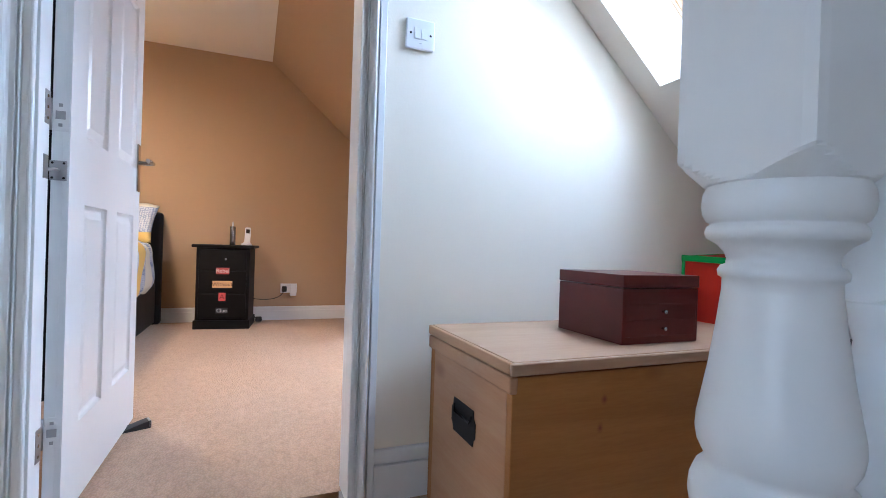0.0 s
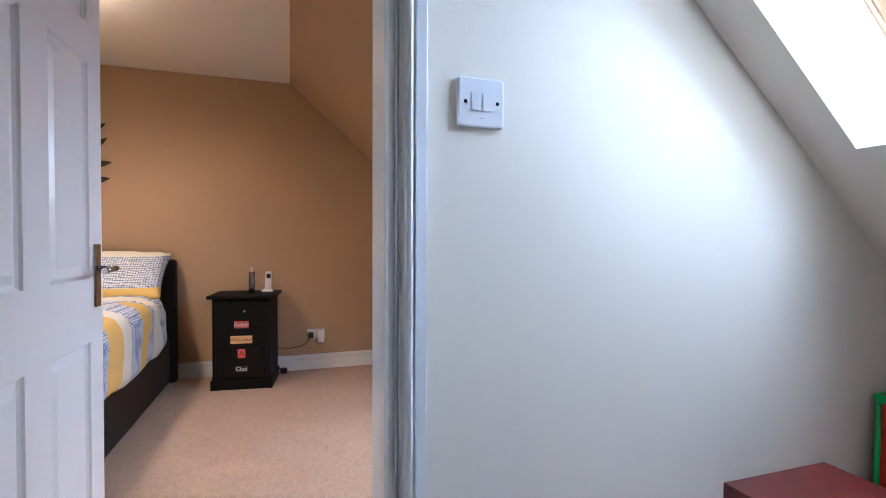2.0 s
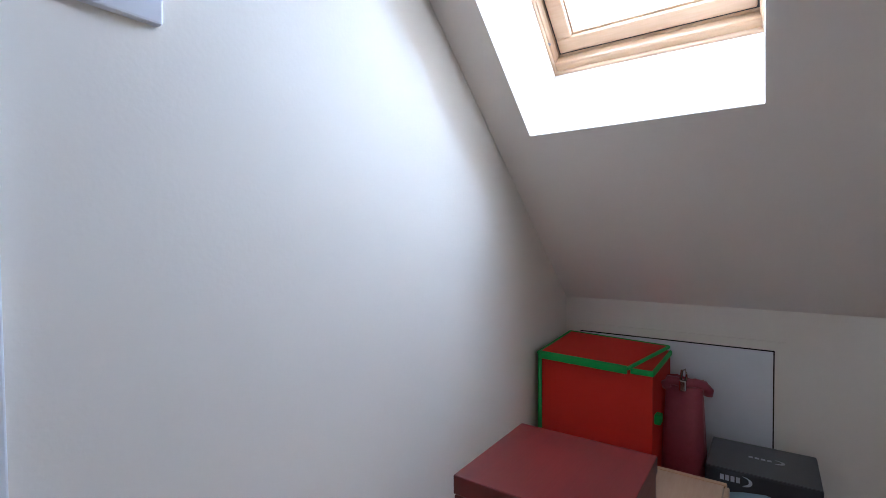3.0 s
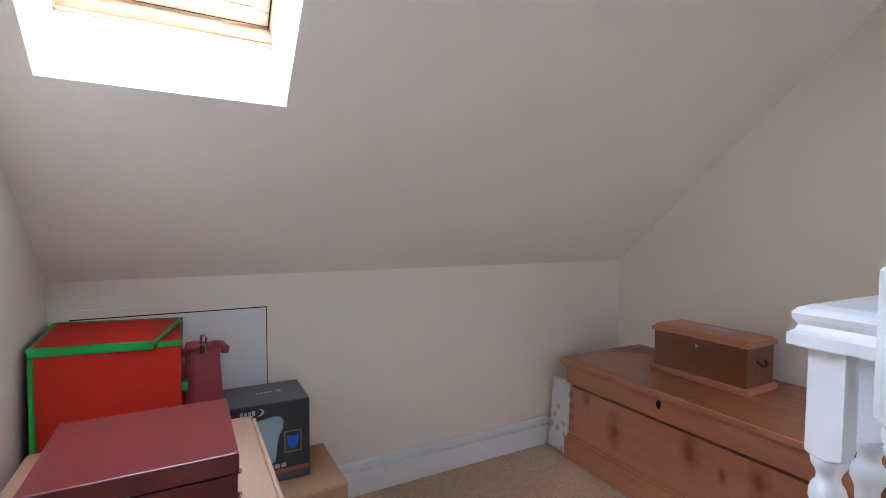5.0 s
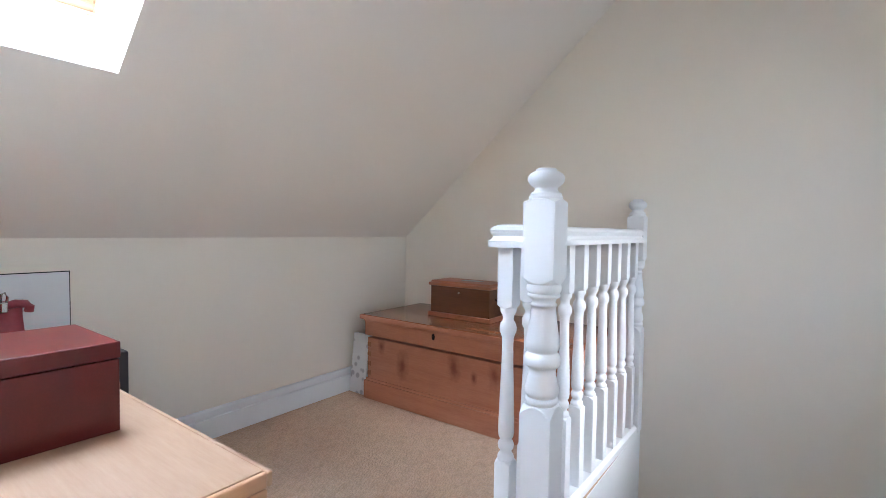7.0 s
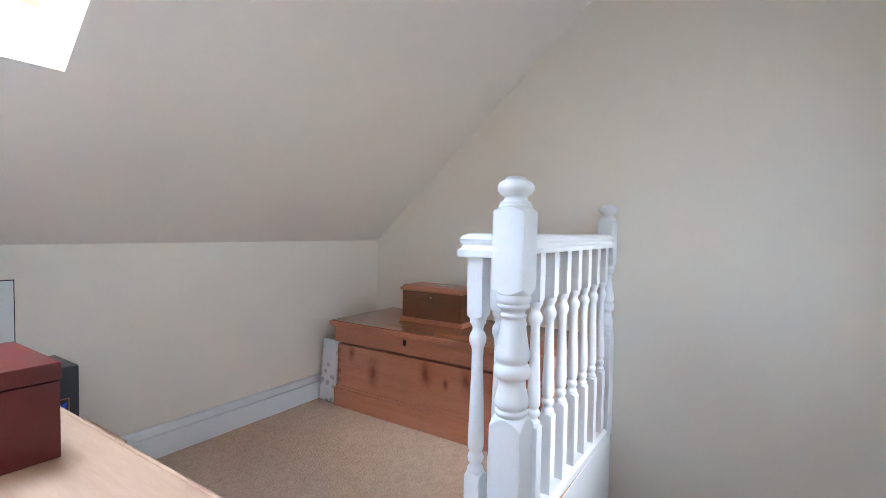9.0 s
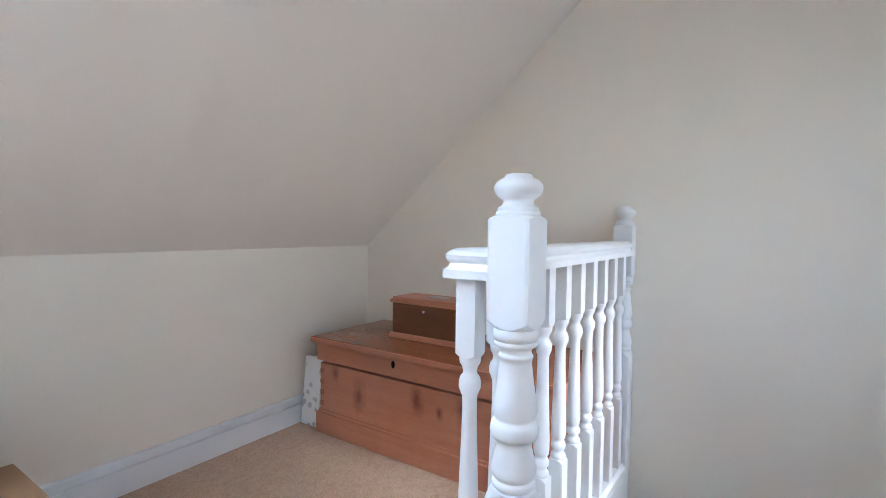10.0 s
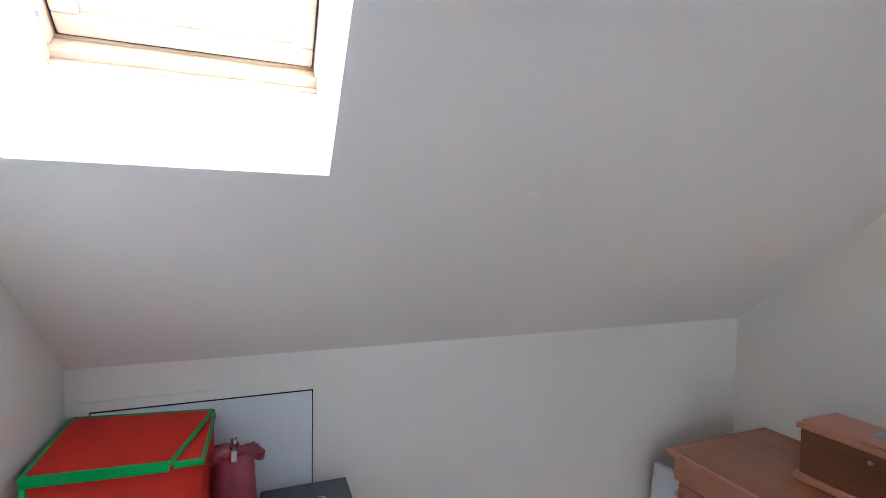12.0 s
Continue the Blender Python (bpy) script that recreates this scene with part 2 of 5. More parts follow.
def lathe(bm, prof, seg=20, m=None):
    """Turns (z, r) pairs about the z axis."""
    rings = []
    for z, r in prof:
        rings.append([bm.verts.new((r * math.cos(2 * math.pi * i / seg), r * math.sin(2 * math.pi * i / seg), z)) for i in range(seg)])
    for a, b in zip(rings, rings[1:]):
        for i in range(seg):
            j = (i + 1) % seg
            f = bm.faces.new((a[i], a[j], b[j], b[i]))
            f.smooth = True
    bm.faces.new(rings[0][::-1])
    bm.faces.new(rings[-1])
    vs = [v for r in rings for v in r]
    bmesh.ops.recalc_face_normals(bm, faces=bm.faces)
    if m is not None:
        bmesh.ops.transform(bm, matrix=m, verts=vs)
    return vs


def square_turned(bm, w, prof, seg=64, m=None):
    """A square post of half width w whose ends were cut round on the lathe: at each height the smaller of the square and the radius."""
    rings = []
    for z, r in prof:
        ring = []
        for i in range(seg):
            a = 2 * math.pi * i / seg
            c, sn = math.cos(a), math.sin(a)
            q = min(r, w / max(abs(c), abs(sn)), w * 1.372)
            ring.append(bm.verts.new((q * c, q * sn, z)))
        rings.append(ring)
    for a, b in zip(rings, rings[1:]):
        for i in range(seg):
            j = (i + 1) % seg
            bm.faces.new((a[i], a[j], b[j], b[i]))
    bm.faces.new(rings[0][::-1])
    bm.faces.new(rings[-1])
    vs = [v for r in rings for v in r]
    bmesh.ops.recalc_face_normals(bm, faces=bm.faces)
    if m is not None:
        bmesh.ops.transform(bm, matrix=m, verts=vs)
    return vs


def cut(w, z, dz, n=8):
    """Heights and radii of a conical cut that begins at the middle of the faces, at z, and leaves the corners dz further on."""
    return [(z + dz * k / n, w + (w * 0.4142) * k / n) for k in range(n + 1)]


def sweep(bm, prof, path, closed=False):
    """Moves a profile of (side, up) pairs along a level path of (x, y, z) points, mitred at its corners. side is to the path's right."""
    n = len(path)
    rings = []
    for i, p in enumerate(path):
        p = Vector(p)
        a = (p - Vector(path[i - 1])).normalized() if i or closed else None
        b = (Vector(path[(i + 1) % n]) - p).normalized() if i < n - 1 or closed else None
        a, b = a or b, b or a
        ra, rb = Vector((a.y, -a.x, 0)), Vector((b.y, -b.x, 0))
        side = (ra + rb).normalized()
        side /= max(0.2, side.dot(ra))
        rings.append([bm.verts.new(p + side * s + Vector((0, 0, u))) for s, u in prof])
    k = len(prof)
    for i in range(n if closed else n - 1):
        a, b = rings[i], rings[(i + 1) % n]
        for q in range(k):
            bm.faces.new((a[q], a[(q + 1) % k], b[(q + 1) % k], b[q]))
    if not closed:
        bm.faces.new(rings[0][::-1])
        bm.faces.new(rings[-1])
    bmesh.ops.recalc_face_normals(bm, faces=bm.faces)


def tube(bm, pts, r, seg=8):
    """A round rod along points."""
    rings = []
    for i, p in enumerate(pts):
        p = Vector(p)
        d = (Vector(pts[min(i + 1, len(pts) - 1)]) - Vector(pts[max(i - 1, 0)])).normalized()
        u = d.cross(Vector((0, 0, 1)) if abs(d.z) < 0.9 else Vector((1, 0, 0))).normalized()
        w = d.cross(u)
        rings.append([bm.verts.new(p + r * (math.cos(2 * math.pi * k / seg) * u + math.sin(2 * math.pi * k / seg) * w)) for k in range(seg)])
    for a, b in zip(rings, rings[1:]):
        for k in range(seg):
            f = bm.faces.new((a[k], a[(k + 1) % seg], b[(k + 1) % seg], b[k]))
            f.smooth = True
    bm.faces.new(rings[0][::-1])
    bm.faces.new(rings[-1])
    bmesh.ops.recalc_face_normals(bm, faces=bm.faces)


def origin(ob):
    v = Vector((0, 0, 0))
    while ob:
        v += ob.location
        ob = ob.parent
    return v


def part(name, bm, material, parent, label=""):
    """Links a bmesh, drawn in world places, as one mesh under a thing or a part."""
    me = bpy.data.meshes.new(name)
    if parent:
        bmesh.ops.translate(bm, verts=bm.verts, vec=-origin(parent))
    bm.to_mesh(me)
    bm.free()
    for m in material if isinstance(material, (list, tuple)) else [material]:
        me.materials.append(m)
    ob = new(name, me)
    ob.parent = parent
    return tagged(ob, label) if label else ob


def thing(name, at, label, category, group=""):
    ob = new(name)
    ob.location = at
    ob.empty_display_size = 0.05
    return tagged(ob, label, category, group)


def struct(name, bm, material, label=""):
    return tagged(part(name, bm, material, None), label, kind="structure")


def slab(bm, m, y0, y1, v0, v1, n0, n1, bevel=0.0):
    box(bm, y0, y1, v0, v1, n0, n1, bevel, m)


def slope_z(x, kx=KX):
    return KZ + SL * (kx - x)


# ---- structure: landing ----
DOOR0, DOOR1, DOORH = -0.925, -0.148, 2.02     # rough opening in the north wall
WT = 0.10                                    # thickness of the north wall
STAIR_W, STAIR_E, STAIR_N = WEST, -0.095, -1.11

bm = bmesh.new()
box(bm, WEST - 0.1, 1.42, STAIR_N, 0.0, -0.22, 0)
box(bm, STAIR_E, 1.42, SOUTH, STAIR_N, -0.22, 0)
struct("floor_landing", bm, CARPET, "beige twist-pile carpet on the landing floor")

bm = bmesh.new()
box(bm, WEST - 0.1, 1.60, 0.0, 3.30, -0.22, 0)
struct("floor_bedroom", bm, CARPET, "beige twist-pile carpet on the bedroom floor")

bm = bmesh.new()
XT = KX - (CEIL - KZ) / SL
prism(bm, [(WEST, -0.22), (DOOR0, -0.22), (DOOR0, CEIL), (WEST, CEIL)], 0, WT)
prism(bm, [(DOOR0, DOORH), (DOOR1, DOORH), (DOOR1, CEIL), (DOOR0, CEIL)], 0, WT)
prism(bm, [(DOOR1, -0.22), (KX + 0.1, -0.22), (KX + 0.1, slope_z(KX + 0.1) + 0.1), (DOOR1, slope_z(DOOR1) + 0.1)], 0, WT)
wall_n = struct("wall_north", bm, [MAGNOLIA, TAN], "cream painted landing wall with a doorway")
for p in wall_n.data.polygons:
    if p.center.y > WT - 0.001:
        p.material_index = 1

bm = bmesh.new()
prism(bm, [(WEST - 0.1, -1.5), (KX + 0.1, -1.5), (KX + 0.1, slope_z(KX + 0.1) + 0.1), (XT + 0.06, CEIL + 0.05), (WEST - 0.1, CEIL + 0.05)], SOUTH - 0.1, SOUTH)
struct("wall_south", bm, MAGNOLIA, "cream painted gable wall")

ADDED_WIN = (-2.12, -1.32, 0.60, 1.60)            # opening added for the fill lamp: y0, y1, z0, z1
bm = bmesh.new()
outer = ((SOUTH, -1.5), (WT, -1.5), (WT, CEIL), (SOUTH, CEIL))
inner = ((ADDED_WIN[0], ADDED_WIN[2]), (ADDED_WIN[1], ADDED_WIN[2]), (ADDED_WIN[1], ADDED_WIN[3]), (ADDED_WIN[0], ADDED_WIN[3]))
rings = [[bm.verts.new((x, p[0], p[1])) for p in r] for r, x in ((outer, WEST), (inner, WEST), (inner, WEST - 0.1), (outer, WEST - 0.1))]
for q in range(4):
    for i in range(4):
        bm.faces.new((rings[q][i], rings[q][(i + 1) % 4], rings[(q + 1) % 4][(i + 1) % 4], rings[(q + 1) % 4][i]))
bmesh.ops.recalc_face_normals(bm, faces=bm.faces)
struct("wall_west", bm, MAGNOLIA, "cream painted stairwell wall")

bm = bmesh.new()
box(bm, KX, KX + 0.1, SOUTH, 0, -0.22, KZ)
struct("wall_knee", bm, MAGNOLIA, "low cream knee wall under the roof slope")


def slope_ceiling(name, m, y0, y1, hole, material, label):
    b = bmesh.new()
    vt = (CEIL - KZ) / SL * NL
    h0, h1, v0, v1 = hole
    out = ((y0, -0.02), (y1, -0.02), (y1, vt), (y0, vt))
    hol = ((h0, v0), (h1, v0), (h1, v1), (h0, v1))
    top = ((h0 + 0.005, v0 + 0.008), (h1 - 0.004, v0 + 0.008), (h1 - 0.004, v1), (h0 + 0.005, v1))
    rings = [[b.verts.new(m @ Vector((p[0], p[1], n))) for p in r] for r, n in ((out, 0), (hol, 0), (top, 0.235), (out, 0.235))]
    for q in range(4):
        a, d = rings[q], rings[(q + 1) % 4]
        for i in range(4):
            j = (i + 1) % 4
            b.faces.new((a[i], a[j], d[j], d[i]))
    bmesh.ops.recalc_face_normals(b, faces=b.faces)
    return struct(name, b, material, label)


slope_ceiling("ceiling_slope", ROOF, SOUTH, 0, HOLE, CEILING, "sloping white plaster ceiling with a roof window")
bm = bmesh.new()
box(bm, WEST - 0.1, XT + 0.05, SOUTH, WT, CEIL, CEIL + 0.1)
struct("ceiling_landing", bm, CEILING, "flat white plaster ceiling")


# ---- bedroom shell ----
BX0, BACK = -3.0, 3.30
BKX = KX + 0.085
XTB = BKX - (CEIL - KZ) / SL
bm = bmesh.new()
prism(bm, [(BX0 - 0.1, -0.22), (BKX + 0.1, -0.22), (BKX + 0.1, KZ), (XTB, CEIL + 0.05), (BX0 - 0.1, CEIL + 0.05)], BACK, BACK + 0.1)
struct("wall_bedroom_back", bm, TAN, "tan painted bedroom wall")
bm = bmesh.new()
box(bm, BX0 - 0.1, BX0, WT, BACK, -0.22, CEIL)
box(bm, BX0 - 0.1, WEST - 0.1, 0, WT, -0.22, CEIL)
struct("wall_bedroom_west", bm, TAN, "tan painted bedroom wall")
bm = bmesh.new()
box(bm, BKX, BKX + 0.1, WT, BACK, -0.22, KZ)
struct("wall_bedroom_knee", bm, TAN, "low tan knee wall in the bedroom")
slope_ceiling("ceiling_bedroom_slope", BROOF, WT, BACK, BHOLE, TAN, "sloping tan painted bedroom ceiling")
bm = bmesh.new()
box(bm, BX0 - 0.1, XTB + 0.05, WT, BACK, CEIL, CEIL + 0.1)
struct("ceiling_bedroom", bm, BEDCEIL, "flat white bedroom ceiling")
bm = bmesh.new()
box(bm, BX0 - 0.1, WEST - 0.1, 0.0, BACK, -0.22, 0)
struct("floor_bedroom_far", bm, CARPET, "beige twist-pile carpet beside the bed")


# ---- skirting boards ----
def skirting(name, path, h, t=0.018):
    b = bmesh.new()
    sweep(b, [(0, 0), (t, 0), (t, h * 0.69), (t - 0.001, h * 0.70), (t - 0.011, h * 0.71), (t - 0.011, h * 0.765), (t - 0.0035, h * 0.77), (t - 0.003, h * 0.94), (t - 0.006, h * 0.985), (t - 0.010, h), (0, h)], path)
    return struct(name, b, GLOSS, "white gloss skirting board")


skirting("baseboard_north", [(-0.099, 0, 0), (KX, 0, 0)], 0.145)
skirting("baseboard_knee", [(KX, -0.019, 0), (KX, SOUTH, 0)], 0.126)
skirting("baseboard_south", [(KX - 0.019, SOUTH, 0), (-0.01, SOUTH, 0)], 0.126)
skirting("baseboard_bedroom", [(-2.9, BACK, 0), (BKX, BACK, 0)], 0.125)


# ---- stairs ----
RISE, GO = 0.185, 0.225
stair = thing("staircase", (-0.6, -1.7, -1.1), "carpeted staircase going down from the landing with white strings", "staircase")
stair["kind"] = "structure"
for i in range(1, 6):
    bm = bmesh.new()
    y1 = STAIR_N - GO * (i - 1)
    box(bm, STAIR_W, STAIR_E, y1 - GO - 0.02, y1, -RISE * i - 0.22, -RISE * i, 0.008)
    part("step", bm, CARPET, stair)
bm = bmesh.new()
box(bm, STAIR_W, STAIR_E, SOUTH, STAIR_N, -1.5, -1.4)
part("soffit", bm, MAGNOLIA, stair)
bm = bmesh.new()
box(bm, STAIR_E - 0.003, STAIR_E + 0.03, SOUTH, STAIR_N + 0.01, -1.5, -0.001)
part("string", bm, GLOSS, stair)


# ---- balustrade ----
RC = Vector((-0.045, -1.11, 0))
RE = Vector((-0.068, -2.255, 0))
NX, NY, NW = -0.1415, -1.1065, 0.0405
bal = thing("balustrade", (-0.06, -1.6, 0), "white gloss landing balustrade with turned newels and spindles", "balustrade")
NEWEL = [(0.768, 0.034), (0.7655, 0.036), (0.763, 0.0385), (0.758, 0.0408), (0.752, 0.0415), (0.746, 0.0408), (0.7415, 0.0385), (0.7405, 0.0365), (0.7395, 0.0365), (0.7385, 0.0382),
         (0.735, 0.0393), (0.7315, 0.0382), (0.7300, 0.0360), (0.7275, 0.0320), (0.7235, 0.0285), (0.7195, 0.0270), (0.7165, 0.0275), (0.7155, 0.0300), (0.7125, 0.0318), (0.7090, 0.0312),
         (0.7075, 0.0290), (0.700, 0.0292), (0.68, 0.0315), (0.655, 0.0350), (0.635, 0.0385), (0.624, 0.0405), (0.616, 0.0410), (0.609, 0.0398), (0.603, 0.0370), (0.5995, 0.0352),
         (0.5965, 0.0360), (0.592, 0.0405), (0.585, 0.0432), (0.577, 0.0440), (0.570, 0.0428), (0.5645, 0.0398), (0.562, 0.0355), (0.559, 0.0335), (0.552, 0.0322), (0.545, 0.0325), (0.528, 0.0365),
         (0.512, 0.0400), (0.503, 0.0408), (0.496, 0.0392), (0.491, 0.0350), (0.4895, 0.0350), (0.4875, 0.0385), (0.482, 0.0400), (0.4765, 0.0385), (0.472, 0.0350), (0.466, 0.0340)]
FINIAL = [(0.955, 0.034), (0.963, 0.0385), (0.967, 0.0395), (0.9705, 0.0385), (0.9715, 0.0362), (0.9725, 0.0362), (0.9755, 0.0365), (0.978, 0.0350), (0.979, 0.0310), (0.983, 0.0278), (0.988, 0.0262),
          (0.9905, 0.0275), (0.994, 0.0330), (0.999, 0.0385), (1.005, 0.0422), (1.011, 0.0432), (1.017, 0.0422), (1.023, 0.0378), (1.0275, 0.0310), (1.0285, 0.0250), (1.0335, 0.0245), (1.0355, 0.0215), (1.036, 0.002)]


def newel(cx, cy, w, foot):
    at = Matrix.Translation((cx, cy, 0))
    b = bmesh.new()
    square_turned(b, w, [(foot, w * 1.5)] + [(z, r) for z, r in cut(w, 0.471, -0.024)[::-1]] + [(0.4725, w * 0.9)], 64, at)
    part("newel_base", b, GLOSS, bal)
    b = bmesh.new()
    square_turned(b, w, [(0.7615, w * 0.93)] + cut(w, 0.7630, 0.016) + cut(w, 0.9625, -0.008)[::-1] + [(0.9640, w * 0.9)], 64, at)
    part("newel_block", b, GLOSS, bal)
    for prof, nm in ((NEWEL, "newel_turning"), (FINIAL, "ball_finial")):
        b = bmesh.new()
        k = w / 0.0405
        lathe(b, [(z, r * k) for z, r in prof], 40, at)
        part(nm, b, GLOSS, bal)


newel(NX, NY, NW, -0.30)
newel(RE.x, SOUTH + 0.036, 0.036, 0.0)

bm = bmesh.new()
half = [(0.0, 0.903), (0.020, 0.902), (0.031, 0.897), (0.037, 0.889), (0.035, 0.881), (0.030, 0.874), (0.033, 0.866), (0.040, 0.862), (0.040, 0.846)]
sweep(bm, half + [(-s, u) for s, u in half[:0:-1]], [(NX + NW - 0.004, NY, 0), tuple(RC), (RE.x, SOUTH + 0.06, 0)])
part("handrail", bm, GLOSS, bal)
bm = bmesh.new()
sweep(bm, [(-0.033, 0), (0.033, 0), (0.033, 0.022), (0.022, 0.034), (-0.022, 0.034), (-0.033, 0.022)],
      [(NX + NW - 0.004, NY, 0), tuple(RC), (RE.x, SOUTH + 0.06, 0)])
part("base_rail", bm, GLOSS, bal)

SPINDLE = [(0.700, 0.017), (0.695, 0.0205), (0.690, 0.0212), (0.682, 0.020), (0.675, 0.0155), (0.667, 0.0135), (0.660, 0.0145), (0.654, 0.019), (0.645, 0.0215),
           (0.634, 0.0215), (0.627, 0.0185), (0.618, 0.0150), (0.60, 0.0143), (0.55, 0.0152), (0.47, 0.0180), (0.40, 0.0204), (0.375, 0.0205), (0.362, 0.0185),
           (0.356, 0.0140), (0.351, 0.0180), (0.343, 0.0208), (0.334, 0.0195), (0.328, 0.0150), (0.322, 0.0150), (0.317, 0.0195), (0.311, 0.0212), (0.306, 0.0205), (0.300, 0.017)]
bm = bmesh.new()
lathe(bm, SPINDLE, 18)
SQ = 0.0215
square_turned(bm, SQ, [(0.030, SQ * 1.5)] + cut(SQ, 0.305, -0.009, 4)[::-1] + [(0.306, SQ * 0.8)], 32)
square_turned(bm, SQ, [(0.693, SQ * 0.8)] + cut(SQ, 0.694, 0.007, 4) + [(0.850, SQ * 1.5)], 32)
spindle = part("spindle", bm, GLOSS, None)
spindle.parent = bal
NSP = 10
for i in range(NSP):
    k = i * 0.1195 / (RC.y - RE.y)
    p = RC.lerp(RE, k)
    ob = spindle if i == 0 else new("spindle", spindle.data)
    ob.parent = bal
    ob.location = p - bal.location


# ---- doorway, door ----
frame_1 = thing("doorframe_1", (-0.53, 0.04, 0), "white gloss door lining with moulded architrave", "door frame")
frame_1["kind"] = "structure"
LIN = 0.023
LINW = 0.056                                 # hinge side, with the planted stop
for x0, x1, nm in ((DOOR0, DOOR0 + LINW, "jamb"), (DOOR1 - LIN, DOOR1, "jamb")):
    bm = bmesh.new()
    box(bm, x0, x1, -0.012, 0.050, 0, DOORH, 0.001)
    back = 0.038 if x0 == DOOR0 else 0.0
    box(bm, x0, x1 - back, 0.050, WT + 0.012, 0, DOORH, 0.001)
    part(nm, bm, GLOSS, frame_1)
bm = bmesh.new()
box(bm, DOOR0 + LINW, DOOR1 - LIN, -0.012, WT + 0.012, DOORH - LIN, DOORH, 0.001)
part("head", bm, GLOSS, frame_1)
ARC = [(0, 0), (0.060, 0), (0.060, 0.0135), (0.0592, 0.0180), (0.0570, 0.0212), (0.0535, 0.0225), (0.0500, 0.0215), (0.0470, 0.0185), (0.0450, 0.0145), (0.0410, 0.0118), (0.0350, 0.0108),
       (0.0335, 0.0108), (0.0325, 0.0128), (0.0305, 0.0128), (0.0295, 0.0045), (0.0265, 0.0045), (0.0255, 0.0120), (0.0235, 0.0120), (0.0225, 0.0045), (0.0200, 0.0045), (0.0190, 0.0078), (0.0085, 0.0070),
       (0.0070, 0.0098), (0.0030, 0.0102), (0.0008, 0.0090), (0.0, 0.0070)]


def architrave(x_in, sign, face_y, facing, wide=1.0):
    """Upright moulding beside the opening; sign: the way it grows from the opening's edge."""
    b = bmesh.new()
    prism(b, [(x_in + sign * s * wide, face_y + facing * t) for s, t in ARC], 0, DOORH + 0.05, "z")
    part("architrave", b, GLOSS, frame_1)


architrave(DOOR0 + LINW - 0.006, -1, -0.0125, -1)
architrave(DOOR1 - LIN - 0.003, 1, -0.0125, -1, 0.77)
bm = bmesh.new()
box(bm, DOOR0 - 0.03, DOOR1 + 0.03, -0.03, -0.0125, DOORH - LIN + 0.006, DOORH + 0.05, 0.003)
part("architrave", bm, GLOSS, frame_1)
bm = bmesh.new()
box(bm, DOOR1 - LIN + 0.0515, DOOR1 - LIN + 0.071, -0.016, 0, 0, DOORH + 0.05, 0.002)
part("cover_strip", bm, GLOSS, frame_1)
bm = bmesh.new()
box(bm, DOOR0 + LINW, DOOR1 - LIN, 0.03, 0.07, 0.0, 0.006, 0.002)
part("threshold_bar", bm, STEEL, frame_1, "thin metal carpet bar")

# door leaf, standing open into the bedroom, square to the wall
DX0, DX1, DY0, DL, DZ0, DZ1 = -0.885, -0.848, 0.112, 0.745, 0.012, 1.985
door = thing("door_1", (DX0, DY0, 0), "white six-panel door standing open into the bedroom", "door")
door["kind"] = "structure"
bm = bmesh.new()
box(bm, DX0, DX1 - 0.0125, DY0, DY0 + DL, DZ0, DZ1, 0.001)
COLS = ((0.115, 0.315), (0.430, 0.655))
ROWS = ((0.225, 0.802), (0.980, 1.575), (1.68, 1.88))
# stiles and rails proud of the core, leaving the panel fields sunk
xs = [0, COLS[0][0], COLS[0][1], COLS[1][0], COLS[1][1], DL]
for a, b2 in ((0, 1), (2, 3), (4, 5)):
    box(bm, DX1 - 0.0128, DX1, DY0 + xs[a], DY0 + xs[b2], DZ0, DZ1, 0.0)
zs = [DZ0, ROWS[0][0], ROWS[0][1], ROWS[1][0], ROWS[1][1], ROWS[2][0], ROWS[2][1], DZ1]
for c0, c1 in COLS:
    for a, b2 in ((0, 1), (2, 3), (4, 5), (6, 7)):
        box(bm, DX1 - 0.0128, DX1, DY0 + c0, DY0 + c1, zs[a], zs[b2], 0.0)
leaf = part("leaf", bm, GLOSS, door)
for c0, c1 in COLS:
    for r0, r1 in ROWS:
        bm = bmesh.new()
        y0, y1 = DY0 + c0, DY0 + c1
        ring = []
        for ins, xx in ((0.0, DX1), (0.003, DX1 - 0.006), (0.009, DX1 - 0.0115), (0.015, DX1 - 0.0115), (0.036, DX1 - 0.003), (0.040, DX1 - 0.003)):
            ring.append([bm.verts.new((xx, y, z)) for y, z in ((y0 + ins, r0 + ins), (y1 - ins, r0 + ins), (y1 - ins, r1 - ins), (y0 + ins, r1 - ins))])
        for a, b2 in zip(ring, ring[1:]):
            for k in range(4):
                bm.faces.new((a[k], a[(k + 1) % 4], b2[(k + 1) % 4], b2[k]))
        bm.faces.new(ring[-1])
        bmesh.ops.recalc_face_normals(bm, faces=bm.faces)
        part("panel", bm, GLOSS, door)
